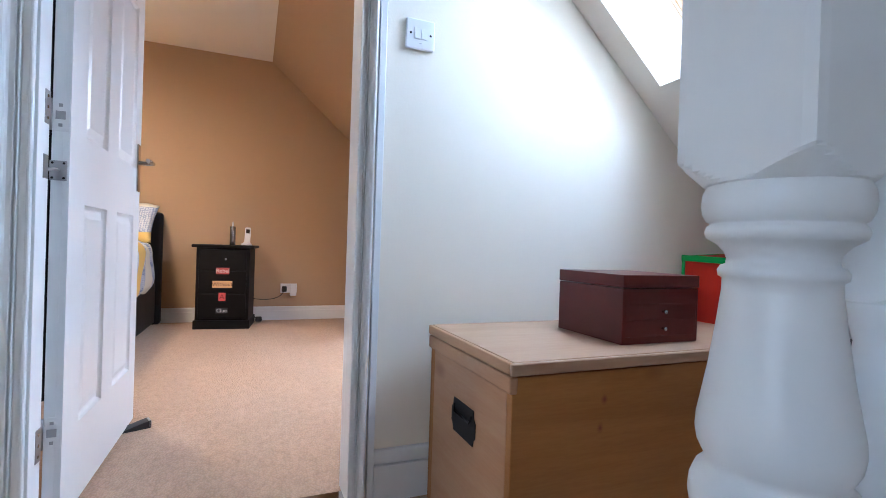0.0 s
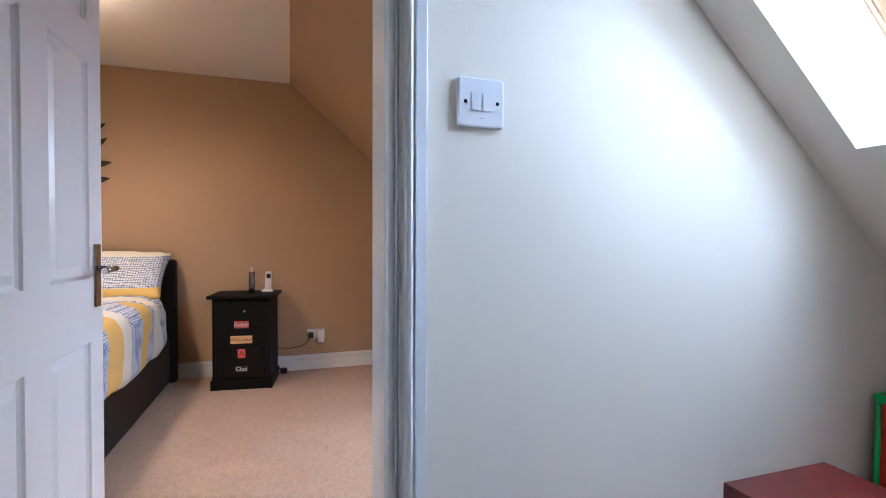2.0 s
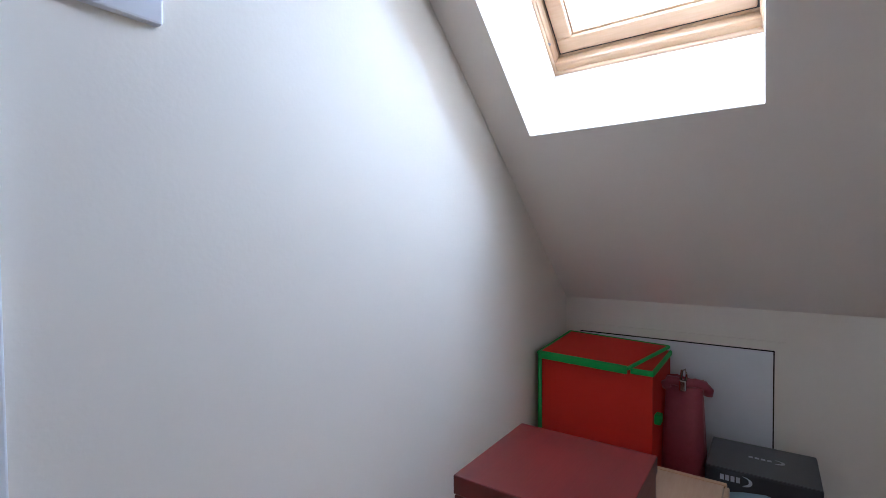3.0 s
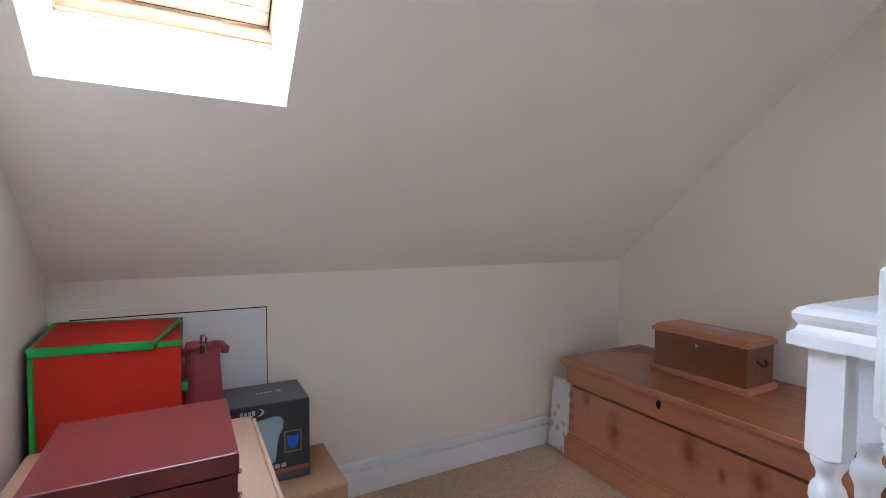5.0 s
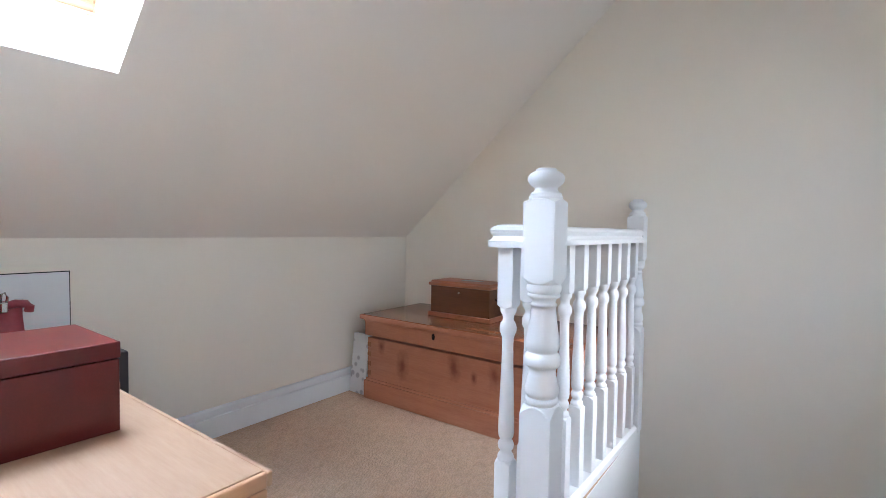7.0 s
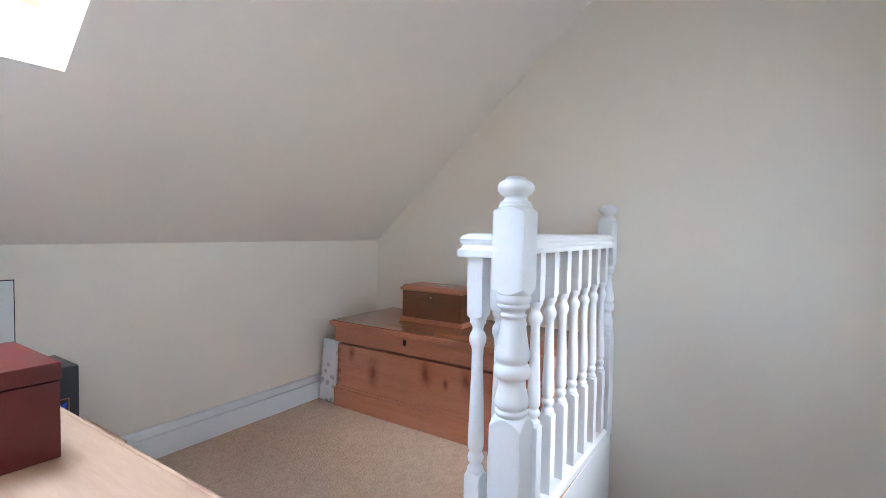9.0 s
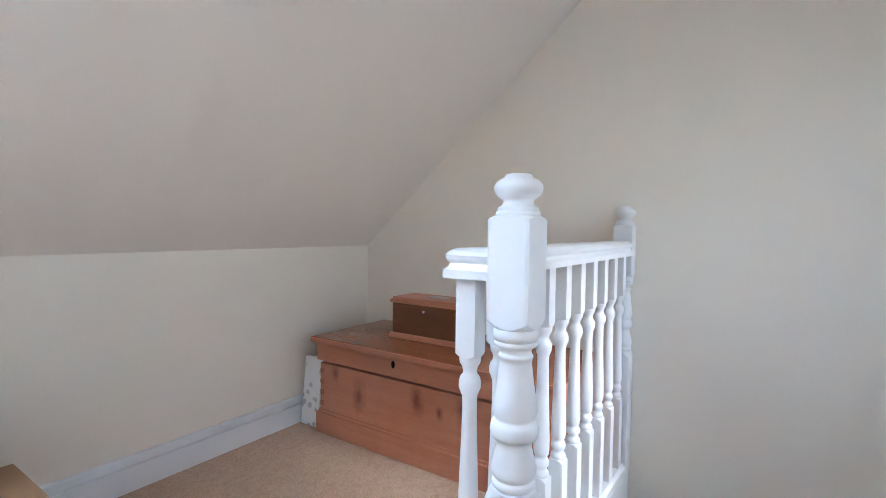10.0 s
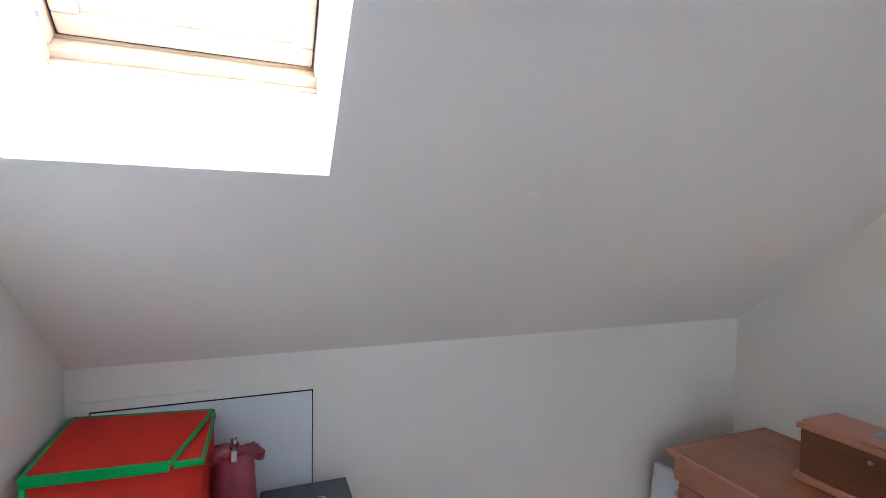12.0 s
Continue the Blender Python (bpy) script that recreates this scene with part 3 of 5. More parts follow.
for z in (0.24, 1.01, 1.78):
    bm = bmesh.new()
    box(bm, DX0 + 0.001, DX0 + 0.035, DY0 - 0.0015, DY0 + 0.001, z - 0.038, z + 0.038, 0.0)
    hinge = part("hinge", bm, GLOSS, door, "painted-over butt hinge")
    bm = bmesh.new()
    lathe(bm, [(z - 0.038, 0.002), (z - 0.037, 0.0065), (z + 0.037, 0.0065), (z + 0.038, 0.002)], 12, Matrix.Translation((DX0 - 0.004, DY0 - 0.006, 0)))
    part("knuckle", bm, DULL, hinge)
    for dz, w in ((-0.024, 0.004), (0.0, 0.010), (0.024, 0.004)):
        bm = bmesh.new()
        box(bm, -0.868 - w, -0.868 + w, DY0 - 0.0022, DY0 - 0.0014, z + dz - w, z + dz + w, 0.0003)
        part("screw", bm, DULL, hinge)
# lever handle on a long plate
HY, HZ = DY0 + DL - 0.045, 0.985
bm = bmesh.new()
box(bm, DX1, DX1 + 0.006, HY - 0.02, HY + 0.02, HZ - 0.09, HZ + 0.09, 0.003)
hplate = part("handle_plate", bm, STEEL, door, "polished chrome lever handle plate")
bm = bmesh.new()
tube(bm, [(DX1 + 0.004, HY, HZ + 0.02), (DX1 + 0.045, HY, HZ + 0.02), (DX1 + 0.052, HY - 0.008, HZ + 0.02), (DX1 + 0.052, HY - 0.10, HZ + 0.018)], 0.008, 10)
part("lever", bm, STEEL, hplate)

# ---- roof window ----
win = thing("window_1", (0.5, -0.33, 1.6), "pine roof window set deep in the sloping ceiling", "window")
win["kind"] = "structure"


def ring_slab(bm, m, outer, inner, n0, n1, bevel=0.002):
    """A frame of four bars between two rectangles (y0, y1, v0, v1) of the slope."""
    y0, y1, a0, a1 = outer
    c0, c1, d0, d1 = inner
    slab(bm, m, y0, y1, a0, d0, n0, n1, bevel)
    slab(bm, m, y0, y1, d1, a1, n0, n1, bevel)
    slab(bm, m, y0, c0, d0, d1, n0, n1, bevel)
    slab(bm, m, c1, y1, d0, d1, n0, n1, bevel)


def shrink(r, side, foot):
    return (r[0] + side, r[1] - side, r[2] + foot, r[3] - foot)


def roof_window(m, hole, parent):
    """Rounded lining bead, the fixed frame behind it, then the sash, standing off by a dark rebate."""
    wide = shrink(hole, -0.04, -0.04)
    b = bmesh.new()
    ring_slab(b, m, wide, shrink(hole, 0.007, 0.014), 0.236, 0.250, 0.004)
    part("lining_bead", b, WINDOW_PINE, parent)
    b = bmesh.new()
    ring_slab(b, m, wide, shrink(hole, 0.011, 0.034), 0.249, 0.284, 0.007)
    ring_slab(b, m, wide, shrink(hole, 0.011, 0.037), 0.284, 0.345)
    fr = part("window_frame", b, WINDOW_PINE, parent)
    b = bmesh.new()
    ring_slab(b, m, shrink(hole, 0.009, 0.033), shrink(hole, 0.0145, 0.041), 0.287, 0.330, 0.0)
    part("seal", b, BLACKP, fr, "dark rubber seal")
    b = bmesh.new()
    ring_slab(b, m, shrink(hole, 0.0150, 0.0415), shrink(hole, 0.055, 0.080), 0.279, 0.325, 0.004)
    sash = part("sash", b, WINDOW_PINE, parent)
    b = bmesh.new()
    ring_slab(b, m, shrink(hole, 0.053, 0.078), shrink(hole, 0.060, 0.086), 0.290, 0.318, 0.002)
    part("glazing_bead", b, WINDOW_PINE, sash)
    b = bmesh.new()
    y0, y1, a0, a1 = shrink(hole, 0.057, 0.083)
    slab(b, m, y0, y1, a0, a1, 0.308, 0.314)
    g = part("pane", b, GLASS, parent)
    g.visible_shadow = False
    # two thin grey strips just inside the glass
    b = bmesh.new()
    slab(b, m, y1 - 0.085, y1 - 0.081, a0 + 0.05, a0 + 0.40, 0.3035, 0.3075)
    slab(b, m, y1 - 0.076, y1 - 0.074, a0 + 0.05, a0 + 0.40, 0.3035, 0.3075)
    part("pane_strip", b, PALE_GREY, parent, "thin grey strips down the pane")
    for yy in (hole[0] + 0.008, hole[1] - 0.008):
        b = bmesh.new()
        lathe(b, [(0, 0.0045), (0.002, 0.0045), (0.003, 0.003)], 12, m @ Matrix.Translation((yy, hole[2] + 0.09, 0.249)) @ pose(0, 0, 0, 180))
        part("screw_cap", b, DULL, fr, "small steel screw cap")


roof_window(ROOF, (-0.555, -0.097, 0.668, HOLE[3]), win)
win2 = thing("window_2", (0.6, 1.4, 1.6), "pine roof window in the bedroom slope", "window")
win2["kind"] = "structure"
roof_window(BROOF, BHOLE, win2)

# window added in the unseen west wall to let the fill lamp in
added_win = thing("added_window", (WEST, -1.72, ADDED_WIN[2]), "white painted window added in the unseen side wall for fill light", "window")
added_win["kind"] = "structure"
for y0, y1, z0, z1 in ((ADDED_WIN[0], ADDED_WIN[1], ADDED_WIN[2], ADDED_WIN[2] + 0.05), (ADDED_WIN[0], ADDED_WIN[1], ADDED_WIN[3] - 0.05, ADDED_WIN[3]),
                       (ADDED_WIN[0], ADDED_WIN[0] + 0.05, ADDED_WIN[2] + 0.05, ADDED_WIN[3] - 0.05), (ADDED_WIN[1] - 0.05, ADDED_WIN[1], ADDED_WIN[2] + 0.05, ADDED_WIN[3] - 0.05)):
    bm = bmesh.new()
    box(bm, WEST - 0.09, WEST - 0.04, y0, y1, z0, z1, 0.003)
    part("window_frame", bm, GLOSS, added_win)
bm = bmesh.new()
box(bm, WEST - 0.068, WEST - 0.064, ADDED_WIN[0] + 0.04, ADDED_WIN[1] - 0.04, ADDED_WIN[2] + 0.04, ADDED_WIN[3] - 0.04)
pane = part("pane", bm, GLASS, added_win)
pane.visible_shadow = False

# access hatch in the knee wall
hatch = thing("access_hatch", (KX, -0.315, 0.13), "white painted eaves access hatch in the knee wall", "hatch")
hatch["kind"] = "structure"
bm = bmesh.new()
box(bm, KX - 0.006, KX, -0.602, -0.027, 0.113, 0.759)
part("surround", bm, MAGNOLIA, hatch)
bm = bmesh.new()
box(bm, KX - 0.0075, KX - 0.006, -0.578, -0.051, 0.138, 0.735)
part("gap", bm, DARKLINE, hatch)
bm = bmesh.new()
box(bm, KX - 0.011, KX - 0.0075, -0.5748, -0.0542, 0.1412, 0.7318, 0.001)
part("hatch_panel", bm, GLOSS, hatch)

# light switch
sw = thing("light_switch", (0, 0, 1.33), "white plastic double rocker light switch on the wall", "light switch")
bm = bmesh.new()
outline = []
for cx, cz, a0 in ((0.0375, 1.3675, 0), (-0.0375, 1.3675, 90), (-0.0375, 1.2925, 180), (0.0375, 1.2925, 270)):
    for k in range(5):
        a = radians(a0 + 22.5 * k)
        outline.append((cx, cz, math.cos(a), math.sin(a)))
rings = [[bm.verts.new((cx + r * c, y, cz + r * sn)) for cx, cz, c, sn in outline] for r, y in ((0.0055, 0), (0.0055, -0.0065), (0.0045, -0.0085), (0.0025, -0.0092))]
for a, b in zip(rings, rings[1:]):
    for k in range(20):
        bm.faces.new((a[k], a[(k + 1) % 20], b[(k + 1) % 20], b[k]))
bm.faces.new(rings[-1])
bmesh.ops.recalc_face_normals(bm, faces=bm.faces)
part("plate", bm, PLASTIC, sw)
for x, flare in ((-0.0098, -1), (0.0098, 1)):
    bm = bmesh.new()
    # rockers, waisted towards the foot and tipped in at the top
    lo = [(x - 0.0086, 1.3145), (x + 0.0086, 1.3145), (x + 0.0092 + (0.0025 if flare > 0 else 0), 1.3475), (x - 0.0092 - (0.0025 if flare < 0 else 0), 1.3475)]
    back = [bm.verts.new((p[0], -0.0090, p[1])) for p in lo]
    face = [bm.verts.new((p[0] * 0.985 + x * 0.015, -0.0118 if p[1] < 1.33 else -0.0102, p[1])) for p in lo]
    bm.faces.new(face)
    for k in range(4):
        bm.faces.new((back[k], back[(k + 1) % 4], face[(k + 1) % 4], face[k]))
    bmesh.ops.recalc_face_normals(bm, faces=bm.faces)
    bmesh.ops.bevel(bm, geom=[e for e in bm.edges if len(e.link_faces) == 2], offset=0.0012, segments=2, affect="EDGES")
    part("rocker", bm, PLASTIC, sw)
for x in (-0.030, 0.030):
    bm = bmesh.new()
    lathe(bm, [(0, 0.0034), (0.0006, 0.0034), (0.0010, 0.002)], 12, Matrix.Translation((x, -0.0091, 1.33)) @ pose(0, 0, 0, 90))
    part("screw", bm, IRON, sw, "dark screw head")
bm = bmesh.new()
box(bm, -0.004, 0.004, -0.0095, -0.0090, 1.302, 1.3035)
part("mark", bm, PALE_GREY, sw, "small grey printed mark")


# ---- chests and boxes ----
def pine_chest():
    x0, x1, y0, y1, z1 = 0.047, 0.965, -0.494, -0.030, 0.498
    c = thing("pine_chest", ((x0 + x1) / 2, (y0 + y1) / 2, 0), "raw pine blanket chest with black iron recessed end handles", "chest")
    b = bmesh.new()
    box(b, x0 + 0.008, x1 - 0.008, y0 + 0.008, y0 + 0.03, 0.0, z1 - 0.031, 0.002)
    part("front_panel", b, PINE_SHADED, c)
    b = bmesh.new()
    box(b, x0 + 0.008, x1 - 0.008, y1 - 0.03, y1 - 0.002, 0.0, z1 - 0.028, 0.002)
    part("back_panel", b, PINE_SHADED, c)
    for xa in (x0 + 0.008, x1 - 0.03):
        b = bmesh.new()
        box(b, xa, xa + 0.022, y0 + 0.030, y1 - 0.030, 0.0, z1 - 0.028, 0.001)
        e = part("end_panel", b, PINE_END, c)
        out = -1 if xa < 0.5 else 1
        xo = xa if out < 0 else xa + 0.022
        b = bmesh.new()
        prism(b, [(-0.330, 0.318), (-0.322, 0.326), (-0.318, 0.345), (-0.207, 0.345), (-0.203, 0.326), (-0.195, 0.318),
                  (-0.195, 0.284), (-0.203, 0.276), (-0.207, 0.262), (-0.318, 0.262), (-0.322, 0.276), (-0.330, 0.284)], xo - 0.002, xo + 0.002, "x")
        h = part("handle", b, IRON, e, "black iron flush handle")
        b = bmesh.new()
        tube(b, [(xo + out * 0.002, -0.312, 0.330), (xo + out * 0.005, -0.305, 0.312), (xo + out * 0.005, -0.220, 0.312), (xo + out * 0.002, -0.213, 0.330)], 0.003, 8)
        part("bail", b, IRON, h)
    b = bmesh.new()
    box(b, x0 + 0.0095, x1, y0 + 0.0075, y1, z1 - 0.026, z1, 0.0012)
    lid = part("lid", b, PINE_LIT, c, "pine lid coloured paler for the skylight on it")
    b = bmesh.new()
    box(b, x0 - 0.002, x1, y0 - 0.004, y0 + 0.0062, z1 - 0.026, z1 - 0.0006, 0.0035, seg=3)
    part("nosing", b, PINE_LIT, lid, "rounded pine edging")
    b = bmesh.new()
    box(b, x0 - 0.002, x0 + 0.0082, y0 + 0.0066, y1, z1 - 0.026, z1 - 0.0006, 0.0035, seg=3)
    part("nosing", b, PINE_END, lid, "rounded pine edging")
    b = bmesh.new()
    box(b, x0, x0 + 0.018, y0 + 0.004, y1, z1 - 0.064, z1 - 0.029, 0.004, seg=3)
    part("lid_batten", b, PINE_END, c)
    b = bmesh.new()
    box(b, x1 + 0.003, x1 + 0.020, y0 + 0.002, y1, z1 - 0.034, z1 - 0.001, 0.003, seg=3)
    box(b, x1 - 0.020, x1 + 0.010, y0 + 0.010, y1 - 0.01, z1 - 0.034, z1 - 0.0275)
    part("lid_batten", b, PINE_END, c)
    return c


pine_chest()


def jewel_box():
    x0, x1, y0, y1, z0, z1 = 0.400, 0.652, -0.410, -0.152, 0.498, 0.668
    c = thing("jewellery_box", ((x0 + x1) / 2, (y0 + y1) / 2, z0), "dark red mahogany box with drawers and chrome knobs", "box")
    b = bmesh.new()
    box(b, x0 + 0.001, x1 - 0.001, y0 + 0.003, y1 - 0.001, z0, z1 - 0.033, 0.002)
    part("body", b, MAHOGANY, c)
    b = bmesh.new()
    box(b, x0, x1, y0 + 0.001, y1, z1 - 0.031, z1, 0.002)
    part("lid", b, MAHOGANY, c)
    for k, za in enumerate((z0 + 0.018, z0 + 0.060)):
        b = bmesh.new()
        box(b, x0 + 0.008, x1 - 0.008, y0 + 0.0025, y0 + 0.02, za, za + 0.040, 0.0015)
        d = part("drawer", b, MAHOGANY, c)
        b = bmesh.new()
        lathe(b, [(0, 0.0025), (0.005, 0.0025), (0.007, 0.0045), (0.010, 0.0055), (0.013, 0.004), (0.014, 0.001)], 14,
              Matrix.Translation(((x0 + x1) / 2, y0, za + 0.02)) @ pose(0, 0, 0, 90))
        part("knob", b, STEEL, d, "small chrome knob")
    return c


jewel_box()


def blanket_chest():
    x0, x1, y0, y1 = 0.030, 1.167, -2.268, -1.783
    c = thing("blanket_chest", ((x0 + x1) / 2, (y0 + y1) / 2, 0), "waxed orange pine blanket chest with keyhole and plinth", "chest")
    b = bmesh.new()
    box(b, x0, x1, y0, y1, 0, 0.095, 0.003)
    box(b, x0 + 0.007, x1 - 0.007, y0 + 0.007, y1 - 0.0085, 0.094, 0.107, 0.003)
    part("plinth", b, WAXED, c)
    b = bmesh.new()
    box(b, x0 + 0.015, x1 - 0.015, y0 + 0.01, y1 - 0.015, 0.10, 0.3205, 0.002)
    part("body", b, WAXED, c)
    b = bmesh.new()
    box(b, x0 + 0.004, x1 - 0.004, y0 + 0.004, y1 - 0.003, 0.334, 0.413, 0.004)
    lid = part("lid", b, WAXED, c)
    b = bmesh.new()
    box(b, x0 - 0.012, x1 + 0.010, y0 + 0.002, y1 + 0.018, 0.420, 0.445, 0.006, seg=3)
    part("lid_top", b, WAXED_TOP, lid, "polished lid top")
    b = bmesh.new()
    box(b, x0 + 0.002, x1 - 0.002, y1 - 0.006, y1 + 0.0045, 0.4085, 0.4200, 0.004)
    part("lid_bead", b, WAXED, lid)
    for zz in (0.135, 0.185, 0.235, 0.285):
        for xx in (x0 + 0.0148, x1 - 0.0148 - 0.024):
            b = bmesh.new()
            prism(b, [(xx, zz - 0.013), (xx + 0.024, zz - 0.009), (xx + 0.024, zz + 0.009), (xx, zz + 0.013)], y1 - 0.0155, y1 - 0.0138)
            part("dovetail", b, WAXED_END, c, "darker end-grain dovetail")
    b = bmesh.new()
    box(b, x0 - 0.012, x1 + 0.010, y1 + 0.0165, y1 + 0.023, 0.421, 0.443, 0.003)
    part("edge_moulding", b, WAXED, lid)
    b = bmesh.new()
    lathe(b, [(0, 0.011), (0.002, 0.011), (0.003, 0.008)], 16, Matrix.Translation((0.71, y1 - 0.0035, 0.388)) @ pose(0, 0, 0, -90) @ Matrix.Diagonal((0.8, 1.4, 1, 1)))
    part("keyhole_plate", b, IRON, lid, "dark metal keyhole plate")
    b = bmesh.new()
    box(b, x0 + 0.007, x0 + 0.012, -2.07, -1.97, 0.25, 0.285, 0.002)
    tube(b, [(x0 + 0.010, -2.065, 0.270), (x0 - 0.015, -2.060, 0.255), (x0 - 0.018, -2.020, 0.240), (x0 - 0.015, -1.980, 0.255), (x0 + 0.010, -1.975, 0.270)], 0.006, 8)
    part("end_handle", b, IRON, c, "black iron end handle")
    return c


blanket_chest()


def tea_caddy():
    x0, x1, y0, y1, z0, z1 = 0.520, 0.880, -2.150, -1.975, 0.445, 0.630
    c = thing("wooden_casket", ((x0 + x1) / 2, (y0 + y1) / 2, z0), "small orange-brown wooden casket with moulded lid and plinth", "box")
    b = bmesh.new()
    box(b, x0 - 0.008, x1 + 0.008, y0 - 0.006, y1 + 0.008, z0, z0 + 0.022, 0.004)
    part("plinth", b, WAXED, c)
    b = bmesh.new()
    box(b, x0 + 0.004, x1 - 0.004, y0 + 0.004, y1 - 0.004, z0 + 0.022, z1 - 0.028, 0.002)
    part("body", b, OAK, c)
    b = bmesh.new()
    box(b, x0 - 0.006, x1 + 0.006, y0 - 0.004, y1 + 0.006, z1 - 0.026, z1 - 0.010, 0.005, seg=3)
    box(b, x0 + 0.004, x1 - 0.004, y0 + 0.006, y1 - 0.004, z1 - 0.012, z1, 0.004, seg=3)
    part("lid", b, WAXED, c)
    b = bmesh.new()
    box(b, 0.628, 0.735, -2.10, -2.05, z1 - 0.0005, z1 + 0.0015, 0.0005)
    part("inlay_plate", b, DULL, c, "thin metal plate on the lid")
    b = bmesh.new()
    lathe(b, [(0, 0.008), (0.0015, 0.008), (0.002, 0.005)], 12, Matrix.Translation((0.70, y1 - 0.0042, z1 - 0.055)) @ pose(0, 0, 0, -90))
    part("keyhole_plate", b, STEEL, c, "small bright keyhole plate")
    b = bmesh.new()
    tube(b, [(x0 + 0.004, -2.085, z1 - 0.075), (x0 - 0.010, -2.080, z1 - 0.085), (x0 - 0.012, -2.060, z1 - 0.095), (x0 - 0.010, -2.040, z1 - 0.085), (x0 + 0.004, -2.035, z1 - 0.075)], 0.004, 8)
    part("end_handle", b, IRON, c, "small dark end handle")
    return c


tea_caddy()


# ---- bags and boxes under the slope ----
RED = mat("red_fabric", (0.60, 0.028, 0.012), 0.75, vary=0.12, bump=0.3, bscale=500, spec=0.25)
GREEN = mat("green_binding", (0.015, 0.36, 0.06), 0.6, vary=0.12, bump=0.3, bscale=500)
MAROON = mat("maroon_foil_bag", (0.30, 0.046, 0.062), 0.4, vary=0.35, bump=0.5, bscale=90)
CARD = mat("brown_cardboard", (0.46, 0.29, 0.165), 0.85, vary=0.08, bump=0.1, bscale=120, spec=0.2)
CARTON = mat("charcoal_carton", (0.030, 0.031, 0.038), 0.35, vary=0.2, bscale=40)
CARTON_TOP = mat("grey_carton_print", (0.10, 0.105, 0.115), 0.4, vary=0.1, bscale=40)
PALEBLUE = mat("pale_blue_print", (0.34, 0.47, 0.53), 0.4, vary=0.1, bscale=30)
BLUE = mat("bright_blue_print", (0.03, 0.13, 0.75), 0.4, vary=0.3, bscale=60)
COPPER = mat("copper_print", (0.42, 0.20, 0.12), 0.4, vary=0.1)
SALMON = mat("salmon_print", (0.42, 0.10, 0.08), 0.4, vary=0.1)
PALE = mat("pale_grey_print", (0.55, 0.56, 0.58), 0.5, vary=0.05)


def flat_shape(bm, pts, x, thick=0.0012):
    """A printed shape on a west-facing side: (y, z) outline, a hair proud of x."""
    prism(bm, pts, x - thick, x, "x")


def red_bag():
    x0, x1, y0, y1, zt = 1.040, 1.296, -0.326, -0.026, 0.706
    c = thing("storage_bag", ((x0 + x1) / 2, (y0 + y1) / 2, 0), "red fabric storage bag with green binding and loose lid", "storage bag")
    b = bmesh.new()
    n = 7
    loops = []
    for k in range(n):
        f = k / (n - 1)
        bulge = 0.006 * math.sin(math.pi * f)
        loop = []
        for (xa, ya), (xb, yb) in (((x0, y0), (x1, y0)), ((x1, y0), (x1, y1)), ((x1, y1), (x0, y1)), ((x0, y1), (x0, y0))):
            for q in range(5):
                w = q / 5
                xx, yy = xa + (xb - xa) * w, ya + (yb - ya) * w
                s = math.sin(math.pi * w) * bulge
                xx += -s if xa == xb == x0 else 0
                yy += -s if ya == yb == y0 else 0
                loop.append(b.verts.new((xx + 0.0015 * math.sin(9 * f + q), yy, zt * f)))
        loops.append(loop)
    for a, d in zip(loops, loops[1:]):
        for q in range(20):
            b.faces.new((a[q], a[(q + 1) % 20], d[(q + 1) % 20], d[q]))
    b.faces.new(loops[0][::-1])
    b.faces.new(loops[-1])
    bmesh.ops.recalc_face_normals(b, faces=b.faces)
    part("body", b, RED, c)
    # lid: a loose panel that stands up a little towards the wall
    b = bmesh.new()
    top = [(x0 - 0.006, y1 + 0.004, zt + 0.010), (x0 - 0.012, y0 + 0.058, zt + 0.003), (x1 - 0.03, y0 - 0.002, zt + 0.020), (x1, y1 + 0.002, zt + 0.026)]
    lo = [b.verts.new((p[0], p[1], p[2] - 0.008)) for p in top]
    hi = [b.verts.new(p) for p in top]
    b.faces.new(lo[::-1])
    b.faces.new(hi)
    for i in range(4):
        j = (i + 1) % 4
        b.faces.new((lo[i], lo[j], hi[j], hi[i]))
    bmesh.ops.recalc_face_normals(b, faces=b.faces)
    lid = part("lid", b, RED, c)
    b = bmesh.new()
    for i in range(4):
        p, q = Vector(top[i]), Vector(top[(i + 1) % 4])
        w = 0.016 if i == 0 else 0.006
        d = (q - p).normalized()
        vs = box(b, 0, (q - p).length, -0.004, 0.004, -w, w * 0.35, 0.002)
        m = Matrix.Translation(p) @ Matrix((d, Vector((0, 0, 1)).cross(d), Vector((0, 0, 1)))).transposed().to_4x4()
        bmesh.ops.transform(b, matrix=m, verts=vs)
    part("lid_binding", b, GREEN, lid, "bright green binding")
    # binding round the rim of the open body
    b = bmesh.new()
    for xa, xb, ya, yb in ((x0 - 0.004, x1 + 0.002, y0 - 0.005, y0 + 0.002), (x0 - 0.006, x0 + 0.001, y0 - 0.005, y0 + 0.052)):
        box(b, xa, xb, ya, yb, zt - 0.013, zt + 0.002, 0.003)
    part("rim_binding", b, GREEN, c, "bright green binding")
    for xx, yy in ((x0, y1),):
        b = bmesh.new()
        tube(b, [(xx - 0.002, yy, 0.005), (xx - 0.003, yy, 0.35), (xx - 0.002, yy, zt + 0.004)], 0.006, 8)
        part("edge_binding", b, GREEN, c, "bright green binding")
    b = bmesh.new()
    box(b, x0 + 0.02, x0 + 0.05, y0 - 0.016, y0, 0.565, 0.590, 0.003)
    part("tab", b, GREEN, c, "green fabric tab")


red_bag()


